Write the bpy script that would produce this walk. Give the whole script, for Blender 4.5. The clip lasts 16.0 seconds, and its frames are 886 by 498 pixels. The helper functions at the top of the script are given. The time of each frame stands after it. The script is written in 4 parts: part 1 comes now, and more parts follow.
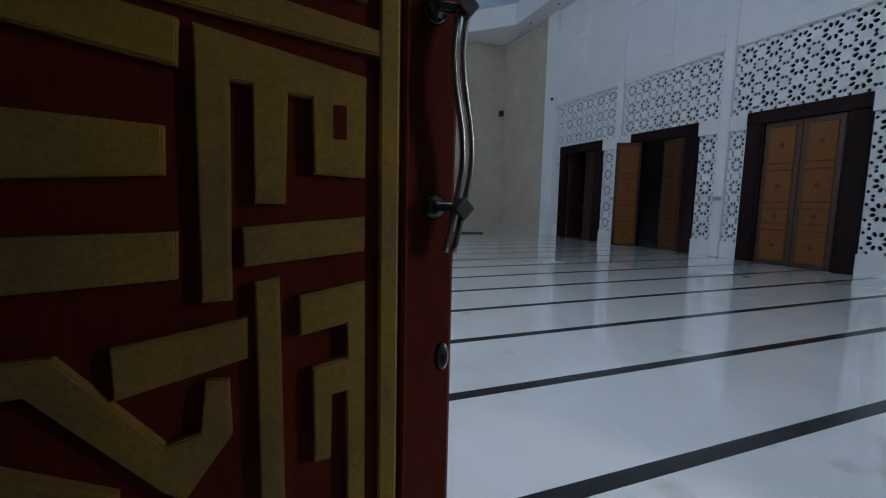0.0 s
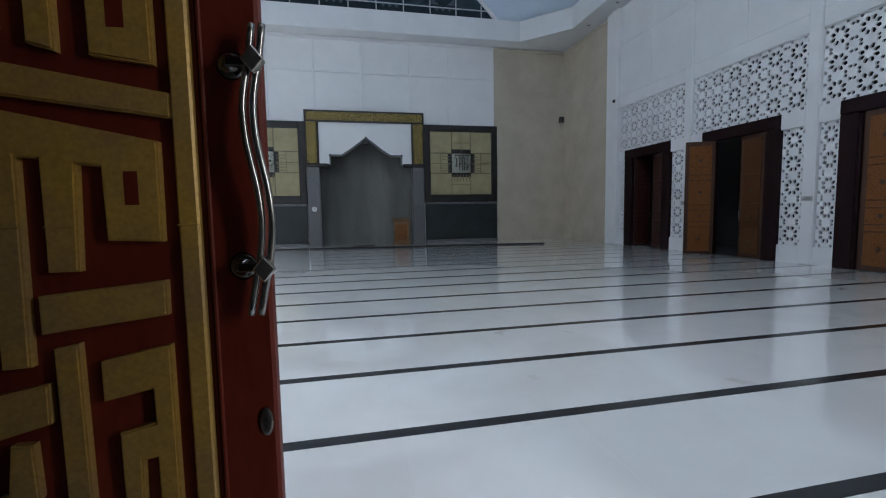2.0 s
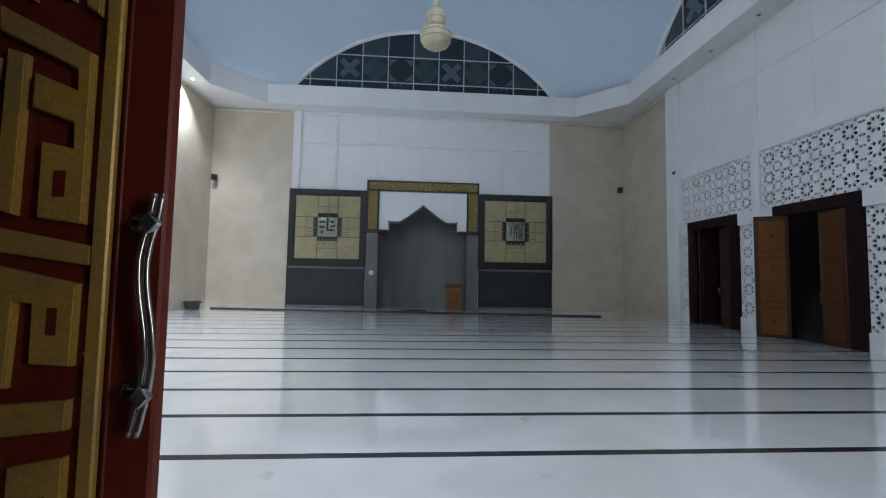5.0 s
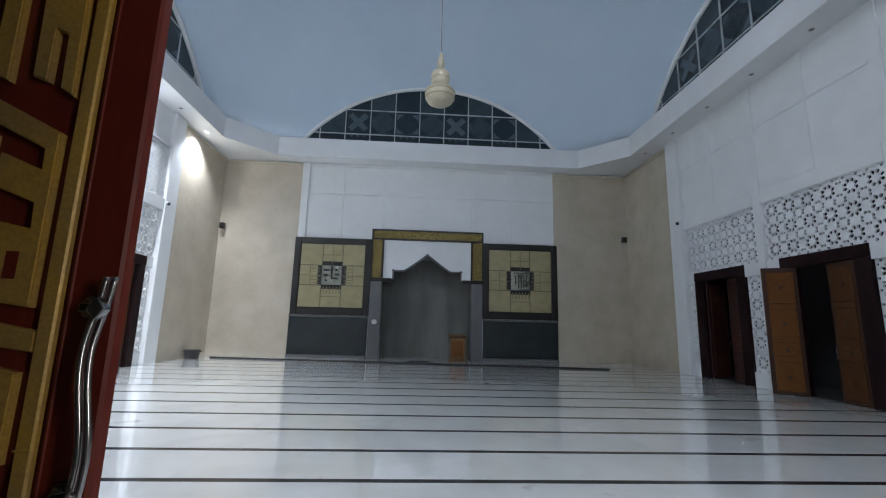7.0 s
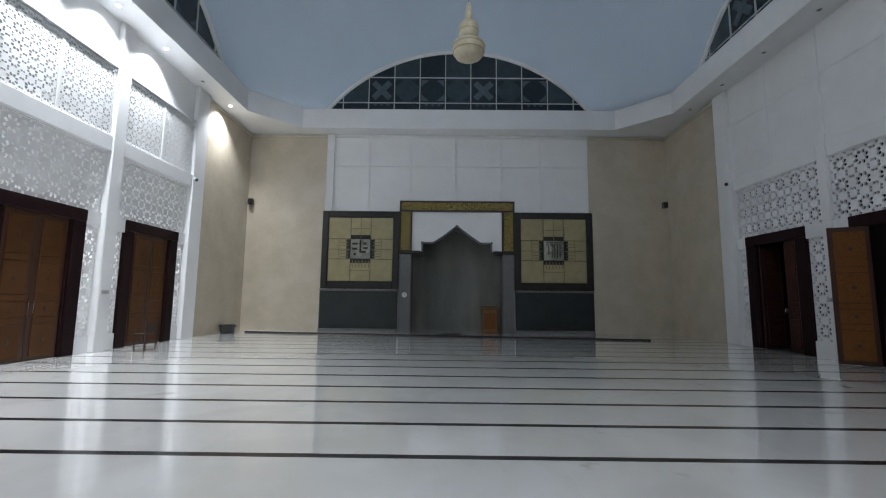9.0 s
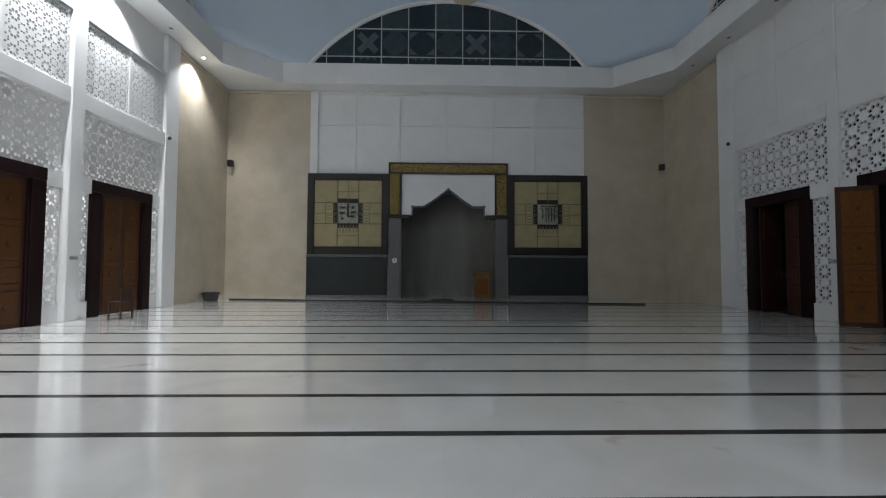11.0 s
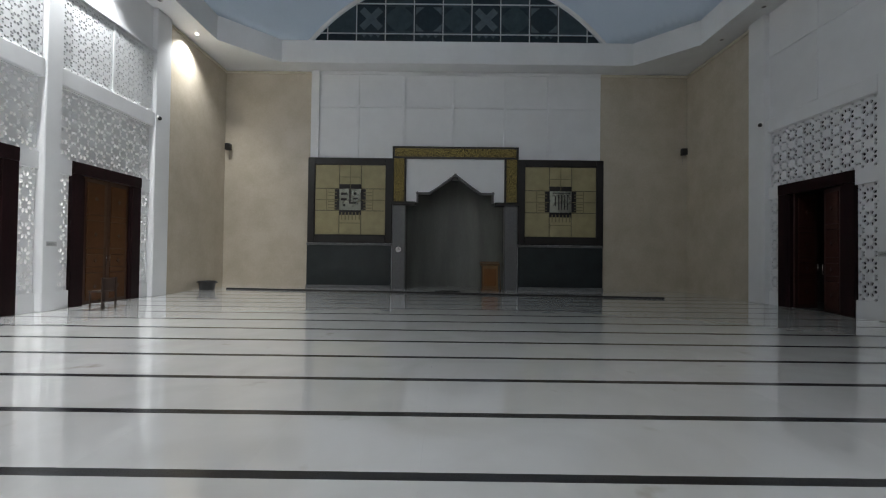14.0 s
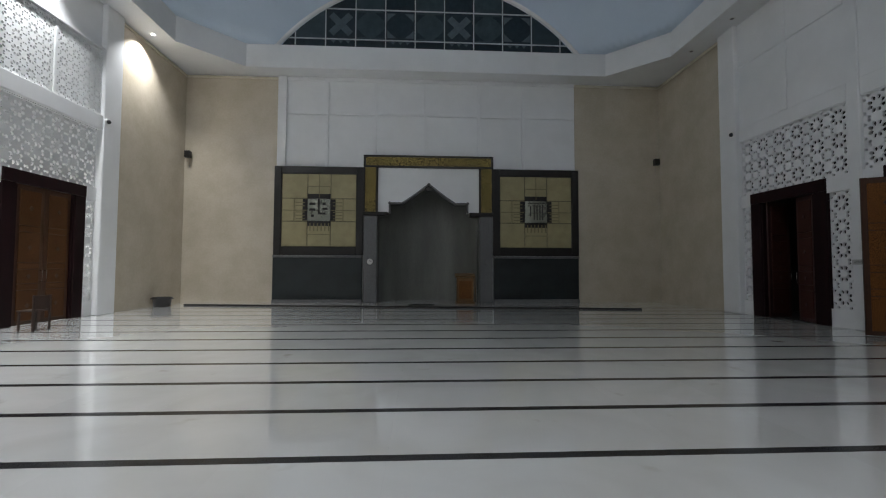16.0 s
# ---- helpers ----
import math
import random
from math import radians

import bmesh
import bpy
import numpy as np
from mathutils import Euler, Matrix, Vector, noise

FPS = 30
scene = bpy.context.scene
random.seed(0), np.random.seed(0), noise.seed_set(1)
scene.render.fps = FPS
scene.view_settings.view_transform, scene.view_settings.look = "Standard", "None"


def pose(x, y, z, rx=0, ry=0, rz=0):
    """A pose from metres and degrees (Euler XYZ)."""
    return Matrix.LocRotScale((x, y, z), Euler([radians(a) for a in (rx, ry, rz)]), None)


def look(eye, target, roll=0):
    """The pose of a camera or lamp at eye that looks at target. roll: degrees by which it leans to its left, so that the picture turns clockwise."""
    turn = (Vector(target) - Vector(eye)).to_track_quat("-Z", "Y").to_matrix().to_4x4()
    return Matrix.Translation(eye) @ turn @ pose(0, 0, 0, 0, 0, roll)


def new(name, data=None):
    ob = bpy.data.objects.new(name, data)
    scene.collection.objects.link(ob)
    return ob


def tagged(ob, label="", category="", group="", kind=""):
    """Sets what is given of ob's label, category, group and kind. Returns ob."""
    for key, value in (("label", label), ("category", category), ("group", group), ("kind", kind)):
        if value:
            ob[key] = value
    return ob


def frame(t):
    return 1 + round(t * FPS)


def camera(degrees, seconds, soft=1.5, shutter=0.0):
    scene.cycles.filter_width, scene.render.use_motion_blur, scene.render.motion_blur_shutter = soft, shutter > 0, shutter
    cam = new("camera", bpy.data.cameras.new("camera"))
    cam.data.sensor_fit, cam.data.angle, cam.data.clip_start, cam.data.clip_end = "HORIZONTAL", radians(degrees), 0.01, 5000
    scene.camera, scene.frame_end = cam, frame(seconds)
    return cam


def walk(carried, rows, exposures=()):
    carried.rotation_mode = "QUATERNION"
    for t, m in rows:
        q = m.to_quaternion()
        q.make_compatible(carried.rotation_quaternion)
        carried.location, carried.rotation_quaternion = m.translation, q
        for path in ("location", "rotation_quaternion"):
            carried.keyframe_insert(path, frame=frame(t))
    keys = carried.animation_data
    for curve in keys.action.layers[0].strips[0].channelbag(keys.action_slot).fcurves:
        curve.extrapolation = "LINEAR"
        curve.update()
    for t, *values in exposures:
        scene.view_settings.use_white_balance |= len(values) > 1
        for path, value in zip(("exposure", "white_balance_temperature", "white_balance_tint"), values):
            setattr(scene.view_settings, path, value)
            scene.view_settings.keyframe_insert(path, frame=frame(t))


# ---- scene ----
SOUTH, PORCHFILL, GALLERY, SPOT = 880.0, 58.0, 440.0, 1600.0     # watts of the lights
EXPO = [(0.0, -0.42, 5900, 11), (1.0, -0.22, 6000, 11), (2.0, 0.0, 6250, 12), (3.5, 0.0, 6350, 12), (7.0, -0.04, 6450, 13), (8.5, -0.17, 6750, 13), (9.0, -0.40, 6900, 13), (11.5, -0.69, 7250, 13), (16.0, -0.69, 7250, 13)]
cam = camera(91.9, 16.0, 1.15)
PATH = [
    (0, (-1.33, -4.822, 1.342), (-0.6, -2.972, 1.127), 1.26),
    (0.5, (-1.221, -4.836, 1.372), (-0.577, -2.954, 1.165), 1.25),
    (1, (-1.072, -4.81, 1.395), (-0.498, -2.906, 1.186), 0.8),
    (1.5, (-0.948, -4.838, 1.396), (-0.43, -2.918, 1.183), 0.85),
    (2, (-0.86, -4.887, 1.423), (-0.44, -2.938, 1.256), -1.0),
    (2.5, (-0.772, -4.944, 1.44), (-0.452, -2.974, 1.31), -1.3),
    (3, (-0.709, -4.961, 1.465), (-0.437, -2.98, 1.427), -0.51),
    (3.5, (-0.639, -5.001, 1.492), (-0.439, -3.011, 1.473), -0.05),
    (4, (-0.582, -4.99, 1.527), (-0.406, -2.998, 1.547), 0.38),
    (6.5, (-0.38, -5.061, 1.651), (-0.275, -3.084, 1.934), 1.43),
    (7, (-0.394, -4.974, 1.669), (-0.286, -3.007, 2.014), 1.43),
    (7.5, (-0.412, -4.82, 1.594), (-0.391, -2.866, 2.02), 1.79),
    (8, (-0.43, -4.69, 1.584), (-0.474, -2.729, 1.974), 1.09),
    (8.5, (-0.455, -4.615, 1.601), (-0.501, -2.641, 1.921), 0.59),
    (9, (-0.51, -4.39, 1.535), (-0.524, -2.403, 1.766), 0.6),
    (11.5, (-0.689, -3.605, 1.443), (-0.629, -1.607, 1.51), -0.1),
    (12.0, (-0.573, -3.417, 1.46), (-0.5, -1.419, 1.512), -0.4),
    (12.5, (-0.53, -3.282, 1.463), (-0.535, -1.283, 1.511), 0.4),
    (13.0, (-0.446, -3.145, 1.447), (-0.537, -1.148, 1.499), 0.9),
    (13.5, (-0.41, -3.002, 1.443), (-0.473, -1.004, 1.487), 1.0),
    (14.0, (-0.443, -2.837, 1.453), (-0.449, -0.838, 1.484), 0.7),
    (14.5, (-0.409, -2.654, 1.441), (-0.414, -0.654, 1.463), 0.8),
    (15.0, (-0.413, -2.489, 1.436), (-0.41, -0.489, 1.461), 0.5),
    (15.5, (-0.406, -2.377, 1.441), (-0.354, -0.379, 1.498), 0.4),
    (16.0, (-0.347, -2.238, 1.442), (-0.241, -0.242, 1.531), 0.2),
]
walk(cam, [(t, look(e, g, r)) for t, e, g, r in PATH], EXPO)

# ---- light: dusk daylight as an added lamp at the high south lunette, warm-white downlights, a lit side gallery ----
world = bpy.data.worlds.new("world")
scene.world = world
world.use_nodes = True
sky = world.node_tree.nodes.new("ShaderNodeTexSky")
sky.sky_type, sky.sun_disc, sky.sun_elevation, sky.sun_rotation = 'NISHITA', False, radians(6), radians(200)
world.node_tree.links.new(sky.outputs[0], world.node_tree.nodes["Background"].inputs[0])
world.node_tree.nodes["Background"].inputs[1].default_value = 0.08


def area(name, m, sx, sy, power, colour):
    d = bpy.data.lights.new(name, 'AREA')
    d.shape, d.size, d.size_y, d.energy, d.color = 'RECTANGLE', sx, sy, power, colour
    o = new(name, d)
    o.matrix_world = m
    return o


def spot(name, m, power, colour, angle, blend):
    d = bpy.data.lights.new(name, 'SPOT')
    d.energy, d.color, d.spot_size, d.spot_blend, d.shadow_soft_size = power, colour, radians(angle), blend, 0.05
    o = new(name, d)
    o.matrix_world = m
    return o


W = 10.1           # half width of the hall
C = 5.55           # centre of the hall along y
N = 15.85          # face of the qibla wall
S = -3.95          # inner face of the entrance wall
TOP = 9.5          # soffit
BAYS = (9.43, 5.53, 1.63)
SPOTS_Y = (12.78, 8.6, 6.55, 4.5, 2.4, 0.3)

# Added stand-in for daylight at the unseen south lunette, aimed towards the west side.
area("south_daylight_fill", look((-1.0, S + 0.2, 11.9), (-4.0, 1.5, 0.0)), 9.0, 2.4, SOUTH, (0.80, 0.90, 1.0))
# Added lamp without a known source, brightens the entrance leaf from the right.
area("leaf_fill_light", look((2.6, -6.6, 2.3), (-1.0, -4.1, 1.4)), 0.6, 2.0, PORCHFILL, (1.0, 0.96, 0.90))
area("gallery_light", look((-11.6, C, 4.3), (-11.6, C, 0)), 0.3, 12.0, GALLERY, (0.92, 0.96, 1.0))
for y in SPOTS_Y:
    spot("downlight_beam", look((-9.63, y, TOP - 0.03), (-10.1, y, 5.0)), SPOT, (0.82, 0.91, 1.0), 112, 0.7)


# ---- materials ----
def mat(name, base, rough=0.5, metal=0.0, scale=3.0, vary=0.12, bump=0.0, bump_scale=40.0, second=None, spec=0.5, stretch=None, fine=0.05, coat=0.0):
    """A surface with two scales of colour variation and fine relief, in metres."""
    m = bpy.data.materials.new(name)
    m.use_nodes = True
    nt = m.node_tree
    nd, ln = nt.nodes, nt.links
    p = nd["Principled BSDF"]
    tc = nd.new("ShaderNodeTexCoord")
    src = tc.outputs["Object"]
    if stretch:
        mp = nd.new("ShaderNodeMapping")
        mp.inputs["Scale"].default_value = stretch
        ln.new(src, mp.inputs[0])
        src = mp.outputs[0]
    big = nd.new("ShaderNodeTexNoise")
    big.inputs["Scale"].default_value, big.inputs["Detail"].default_value, big.inputs["Roughness"].default_value = scale, 6, 0.6
    ln.new(src, big.inputs["Vector"])
    ramp = nd.new("ShaderNodeValToRGB")
    second = second or [c * (1 - vary * 2) for c in base]
    ramp.color_ramp.elements[0].position, ramp.color_ramp.elements[1].position = 0.35, 0.65
    ramp.color_ramp.elements[0].color, ramp.color_ramp.elements[1].color = (*second, 1), (*base, 1)
    ln.new(big.outputs[0], ramp.inputs[0])
    small = nd.new("ShaderNodeTexNoise")
    small.inputs["Scale"].default_value, small.inputs["Detail"].default_value = bump_scale, 3
    ln.new(src, small.inputs["Vector"])
    hsv = nd.new("ShaderNodeHueSaturation")
    mr = nd.new("ShaderNodeMapRange")
    mr.inputs["From Min"].default_value, mr.inputs["From Max"].default_value = 0.3, 0.7
    mr.inputs["To Min"].default_value, mr.inputs["To Max"].default_value = 1 - fine, 1 + fine
    ln.new(small.outputs[0], mr.inputs[0])
    ln.new(mr.outputs[0], hsv.inputs["Value"])
    ln.new(ramp.outputs[0], hsv.inputs["Color"])
    ln.new(hsv.outputs[0], p.inputs["Base Color"])
    rr = nd.new("ShaderNodeMapRange")
    rr.inputs["To Min"].default_value, rr.inputs["To Max"].default_value = max(0.02, rough * 0.8), min(1, rough * 1.2)
    ln.new(big.outputs[0], rr.inputs[0])
    ln.new(rr.outputs[0], p.inputs["Roughness"])
    p.inputs["Metallic"].default_value = metal
    p.inputs["Specular IOR Level"].default_value = spec
    p.inputs["Coat Weight"].default_value = coat
    if bump:
        b = nd.new("ShaderNodeBump")
        b.inputs["Strength"].default_value, b.inputs["Distance"].default_value = bump, 0.004
        ln.new(small.outputs[0], b.inputs["Height"])
        ln.new(b.outputs[0], p.inputs["Normal"])
    return m


def carved(name, base, ground, scale, rough, metal):
    """Dense carved ornament: raised cells in one colour on a darker ground."""
    m = bpy.data.materials.new(name)
    m.use_nodes = True
    nd, ln = m.node_tree.nodes, m.node_tree.links
    p = nd["Principled BSDF"]
    tc = nd.new("ShaderNodeTexCoord")
    warp = nd.new("ShaderNodeTexNoise")
    warp.inputs["Scale"].default_value = scale * 0.35
    ln.new(tc.outputs["Object"], warp.inputs["Vector"])
    mix = nd.new("ShaderNodeMixRGB")
    mix.inputs[0].default_value = 0.06
    ln.new(tc.outputs["Object"], mix.inputs[1])
    ln.new(warp.outputs["Color"], mix.inputs[2])
    v = nd.new("ShaderNodeTexVoronoi")
    v.feature = 'DISTANCE_TO_EDGE'
    v.inputs["Scale"].default_value = scale
    ln.new(mix.outputs[0], v.inputs["Vector"])
    r = nd.new("ShaderNodeValToRGB")
    r.color_ramp.elements[0].position, r.color_ramp.elements[1].position = 0.06, 0.16
    r.color_ramp.elements[0].color, r.color_ramp.elements[1].color = (*ground, 1), (*base, 1)
    ln.new(v.outputs[0], r.inputs[0])
    ln.new(r.outputs[0], p.inputs["Base Color"])
    b = nd.new("ShaderNodeBump")
    b.inputs["Strength"].default_value, b.inputs["Distance"].default_value = 0.8, 0.02
    ln.new(r.outputs[0], b.inputs["Height"])
    ln.new(b.outputs[0], p.inputs["Normal"])
    p.inputs["Roughness"].default_value, p.inputs["Metallic"].default_value, p.inputs["Specular IOR Level"].default_value = rough, metal, 0.2
    return m


def lamp_glow(name, colour, strength):
    m = bpy.data.materials.new(name)
    m.use_nodes = True
    p = m.node_tree.nodes["Principled BSDF"]
    p.inputs["Emission Color"].default_value, p.inputs["Emission Strength"].default_value = (*colour, 1), strength
    return m


def marble_floor(name, clean):
    """Polished white marble in slabs: cloudy veins, a slight tone from slab to slab, sparse brown smudges."""
    m = bpy.data.materials.new(name)
    m.use_nodes = True
    nd, ln = m.node_tree.nodes, m.node_tree.links
    p = nd["Principled BSDF"]
    geo, info = nd.new("ShaderNodeNewGeometry"), nd.new("ShaderNodeObjectInfo")
    big, small, smear = (nd.new("ShaderNodeTexNoise") for _ in range(3))
    for t_, s_, d_ in ((big, 0.8, 8), (small, 7.0, 4), (smear, 1.7, 5)):
        t_.inputs["Scale"].default_value, t_.inputs["Detail"].default_value = s_, d_
        ln.new(geo.outputs["Position"], t_.inputs["Vector"])
    big.inputs["Distortion"].default_value = 1.2
    ramp = nd.new("ShaderNodeValToRGB")
    ramp.color_ramp.elements[0].position, ramp.color_ramp.elements[1].position = 0.35, 0.6
    ramp.color_ramp.elements[0].color, ramp.color_ramp.elements[1].color = (0.79, 0.79, 0.775, 1), (0.86, 0.86, 0.85, 1)
    ln.new(big.outputs[0], ramp.inputs[0])
    dirt = nd.new("ShaderNodeValToRGB")
    dirt.color_ramp.elements[0].position, dirt.color_ramp.elements[1].position = clean, clean + 0.12
    dirt.color_ramp.elements[1].color = (0.6, 0.6, 0.6, 1)
    ln.new(smear.outputs[0], dirt.inputs[0])
    mix = nd.new("ShaderNodeMixRGB")
    mix.inputs[2].default_value = (0.40, 0.34, 0.25, 1)
    ln.new(dirt.outputs[0], mix.inputs[0])
    ln.new(ramp.outputs[0], mix.inputs[1])
    hsv, mr = nd.new("ShaderNodeHueSaturation"), nd.new("ShaderNodeMapRange")
    mr.inputs["To Min"].default_value, mr.inputs["To Max"].default_value = 0.975, 1.02
    ln.new(info.outputs["Random"], mr.inputs[0])
    ln.new(mr.outputs[0], hsv.inputs["Value"])
    ln.new(mix.outputs[0], hsv.inputs["Color"])
    ln.new(hsv.outputs[0], p.inputs["Base Color"])
    rr = nd.new("ShaderNodeMapRange")
    rr.inputs["From Min"].default_value, rr.inputs["From Max"].default_value = 0.3, 0.7
    rr.inputs["To Min"].default_value, rr.inputs["To Max"].default_value = 0.04, 0.085
    ln.new(small.outputs[0], rr.inputs[0])
    ln.new(rr.outputs[0], p.inputs["Roughness"])
    bump = nd.new("ShaderNodeBump")
    bump.inputs["Strength"].default_value, bump.inputs["Distance"].default_value = 0.02, 0.004
    ln.new(small.outputs[0], bump.inputs["Height"])
    ln.new(bump.outputs[0], p.inputs["Normal"])
    p.inputs["Specular IOR Level"].default_value = 0.8
    p.inputs["Coat Weight"].default_value, p.inputs["Coat Roughness"].default_value = 0.8, 0.085
    return m


MARBLE = marble_floor("white_marble_floor", 0.66)
TRODDEN = marble_floor("trodden_white_marble", 0.56)
ENGRAVE = mat("engraved_gold", (0.21, 0.18, 0.095), 0.55, scale=5, vary=0.1)
BARS = mat("grey_white_bars", (0.50, 0.53, 0.55), 0.5, scale=4, vary=0.06, fine=0.03)
GRANITE = mat("black_granite", (0.018, 0.02, 0.026), 0.22, scale=30, vary=0.2, bump_scale=200, fine=0.3)
PAINT = mat("white_paint", (0.78, 0.79, 0.80), 0.55, scale=1.1, second=(0.735, 0.745, 0.755), bump=0.06, bump_scale=60, fine=0.015)
CEIL = mat("vault_paint", (0.56, 0.66, 0.77), 0.7, scale=0.35, second=(0.52, 0.62, 0.73), bump=0.03, bump_scale=20, fine=0.015)
BEIGE = mat("beige_marble", (0.545, 0.485, 0.395), 0.20, scale=1.0, second=(0.475, 0.415, 0.325), bump_scale=14, fine=0.03)
CREAM = mat("cream_trim", (0.62, 0.57, 0.46), 0.5, scale=2, vary=0.05, fine=0.03)
SLATE = mat("dark_slate_tile", (0.017, 0.024, 0.026), 0.30, scale=1.4, vary=0.18, bump=0.05, bump_scale=50, fine=0.08)
BRONZE = mat("black_brown_frame", (0.011, 0.009, 0.008), 0.35, scale=3, vary=0.15, bump=0.05, bump_scale=60, fine=0.1)
TILE = mat("pale_gold_tile", (0.36, 0.31, 0.17), 0.42, scale=2.5, second=(0.29, 0.25, 0.135), bump=0.1, bump_scale=70, fine=0.08)
GROOVE = mat("dark_groove", (0.07, 0.06, 0.035), 0.6, scale=6, vary=0.1)
STEEL = mat("brushed_steel", (0.30, 0.31, 0.265), 0.28, metal=0.9, scale=4, vary=0.08, bump=0.05, bump_scale=120, fine=0.05)
GOLDCARVE = carved("gold_carving", (0.40, 0.30, 0.10), (0.040, 0.030, 0.014), 19, 0.45, 0.35)
GREY = mat("grey_granite", (0.15, 0.15, 0.155), 0.3, scale=14, vary=0.14, bump=0.03, bump_scale=160, fine=0.18)
NICHE = mat("grey_niche_marble", (0.20, 0.205, 0.19), 0.20, scale=1.2, vary=0.12, bump=0.02, bump_scale=30, fine=0.05, stretch=(1, 1, 0.2))
DARKWOOD = mat("dark_stained_wood", (0.015, 0.0044, 0.0058), 0.5, spec=0.15, scale=5, vary=0.2, bump=0.1, bump_scale=80, stretch=(1, 1, 0.12), fine=0.15)
DOORWOOD = mat("brown_door_wood", (0.058, 0.020, 0.009), 0.42, scale=6, vary=0.18, bump=0.12, bump_scale=80, stretch=(1, 1, 0.12), fine=0.12)
DOORCARVE = carved("carved_door_panel", (0.092, 0.036, 0.011), (0.060, 0.022, 0.007), 44, 0.5, 0.0)
HONEYCARVE = carved("honey_carved_panel", (0.215, 0.083, 0.021), (0.105, 0.037, 0.010), 32, 0.5, 0.0)
MAROON = mat("dark_maroon_wood", (0.040, 0.011, 0.010), 0.42, scale=6, vary=0.18, bump=0.12, bump_scale=80, stretch=(1, 1, 0.12), fine=0.12)
MAROONCARVE = carved("maroon_carved_panel", (0.055, 0.017, 0.012), (0.036, 0.010, 0.008), 44, 0.45, 0.0)
RED = mat("red_brown_paint", (0.175, 0.027, 0.013), 0.48, scale=3, second=(0.12, 0.017, 0.010), bump=0.12, bump_scale=60, stretch=(1, 1, 0.25), fine=0.14, spec=0.25)
GOLD = mat("gold_paint", (0.55, 0.345, 0.06), 0.36, metal=0.2, scale=3.6, second=(0.36, 0.245, 0.11), bump=0.15, bump_scale=110, fine=0.14)
CHROME = mat("chrome", (0.40, 0.39, 0.38), 0.24, metal=1.0, scale=10, vary=0.05, fine=0.03)
DARKCHROME = mat("dark_chrome", (0.12, 0.12, 0.12), 0.2, metal=1.0, scale=10, vary=0.05, fine=0.03)
GLASS = mat("dark_blue_glass", (0.040, 0.066, 0.080), 0.22, scale=3, vary=0.15, bump=0.03, bump_scale=30, fine=0.08)
GLASSDARK = mat("black_glass", (0.020, 0.034, 0.045), 0.2, scale=5, vary=0.15, fine=0.1)
GLASSLIGHT = mat("grey_blue_glass", (0.09, 0.125, 0.145), 0.25, scale=4, vary=0.12, fine=0.06)
BLACK = mat("black_plastic", (0.015, 0.015, 0.016), 0.45, scale=20, vary=0.1, fine=0.1)
PLASTER = mat("grey_plaster", (0.32, 0.32, 0.32), 0.8, scale=1.5, vary=0.1, bump=0.1, fine=0.04)
LAMPCREAM = mat("cream_lantern_metal", (0.55, 0.49, 0.36), 0.45, metal=0.1, scale=9, vary=0.1, bump=0.1, bump_scale=90, fine=0.06)
CLOTH = mat("dark_green_cloth", (0.018, 0.028, 0.022), 0.9, scale=12, vary=0.2, bump=0.5, bump_scale=90, fine=0.2)
ORANGEWOOD = mat("golden_brown_wood", (0.20, 0.10, 0.032), 0.4, scale=5, vary=0.2, bump=0.1, bump_scale=70, stretch=(1, 1, 0.12), fine=0.12)
WHITEPL = mat("white_plastic", (0.72, 0.72, 0.70), 0.4, scale=8, vary=0.04, fine=0.03)
# Near-black base paints in the darkness of the unlit east gallery.
GALLERYSHADE = mat("gallery_shade_plaster", (0.05, 0.05, 0.052), 0.8, scale=1.5, vary=0.1, fine=0.04)
STOOLWOOD = mat("dark_brown_chair_wood", (0.034, 0.014, 0.009), 0.45, scale=6, vary=0.2, bump=0.1, bump_scale=80, stretch=(1, 1, 0.2), fine=0.12)
GLOW = lamp_glow("downlight_glass", (0.97, 0.98, 1.0), 14)


# ---- mesh helpers ----
def bx(bm, a, b, m=None):
    """A box between two corners, added to bm."""
    vs = bmesh.ops.create_cube(bm, size=1)["verts"]
    for v in vs:
        v.co = [min(a[i], b[i]) if v.co[i] < 0 else max(a[i], b[i]) for i in range(3)]
    if m:
        bmesh.ops.transform(bm, matrix=m, verts=vs)
    return vs


def soften(bm, r):
    if r:
        bmesh.ops.bevel(bm, geom=bm.edges[:], offset=r, segments=1, affect='EDGES', profile=0.7, clamp_overlap=True)


def prism(bm, pts, axis, lo, hi):
    """A flat outline pushed to a thickness along one axis (0 x, 1 y, 2 z)."""
    def put(p, w):
        c = list(p)
        c.insert(axis, w)
        return bm.verts.new(c)
    low, high = [put(p, lo) for p in pts], [put(p, hi) for p in pts]
    bm.faces.new(low)
    bm.faces.new(high[::-1])
    for i in range(len(pts)):
        j = (i + 1) % len(pts)
        bm.faces.new((low[i], high[i], high[j], low[j]))
    bmesh.ops.recalc_face_normals(bm, faces=bm.faces[:])


def lathe(bm, profile, steps=24, at=(0, 0, 0)):
    rings = []
    for r, z in profile:
        rings.append([bm.verts.new((at[0] + r * math.cos(2 * math.pi * k / steps), at[1] + r * math.sin(2 * math.pi * k / steps), at[2] + z)) for k in range(steps)])
    for a, b in zip(rings, rings[1:]):
        for k in range(steps):
            bm.faces.new((a[k], a[(k + 1) % steps], b[(k + 1) % steps], b[k]))
    bm.faces.new(rings[0][::-1])
    bm.faces.new(rings[-1])
    bmesh.ops.recalc_face_normals(bm, faces=bm.faces[:])


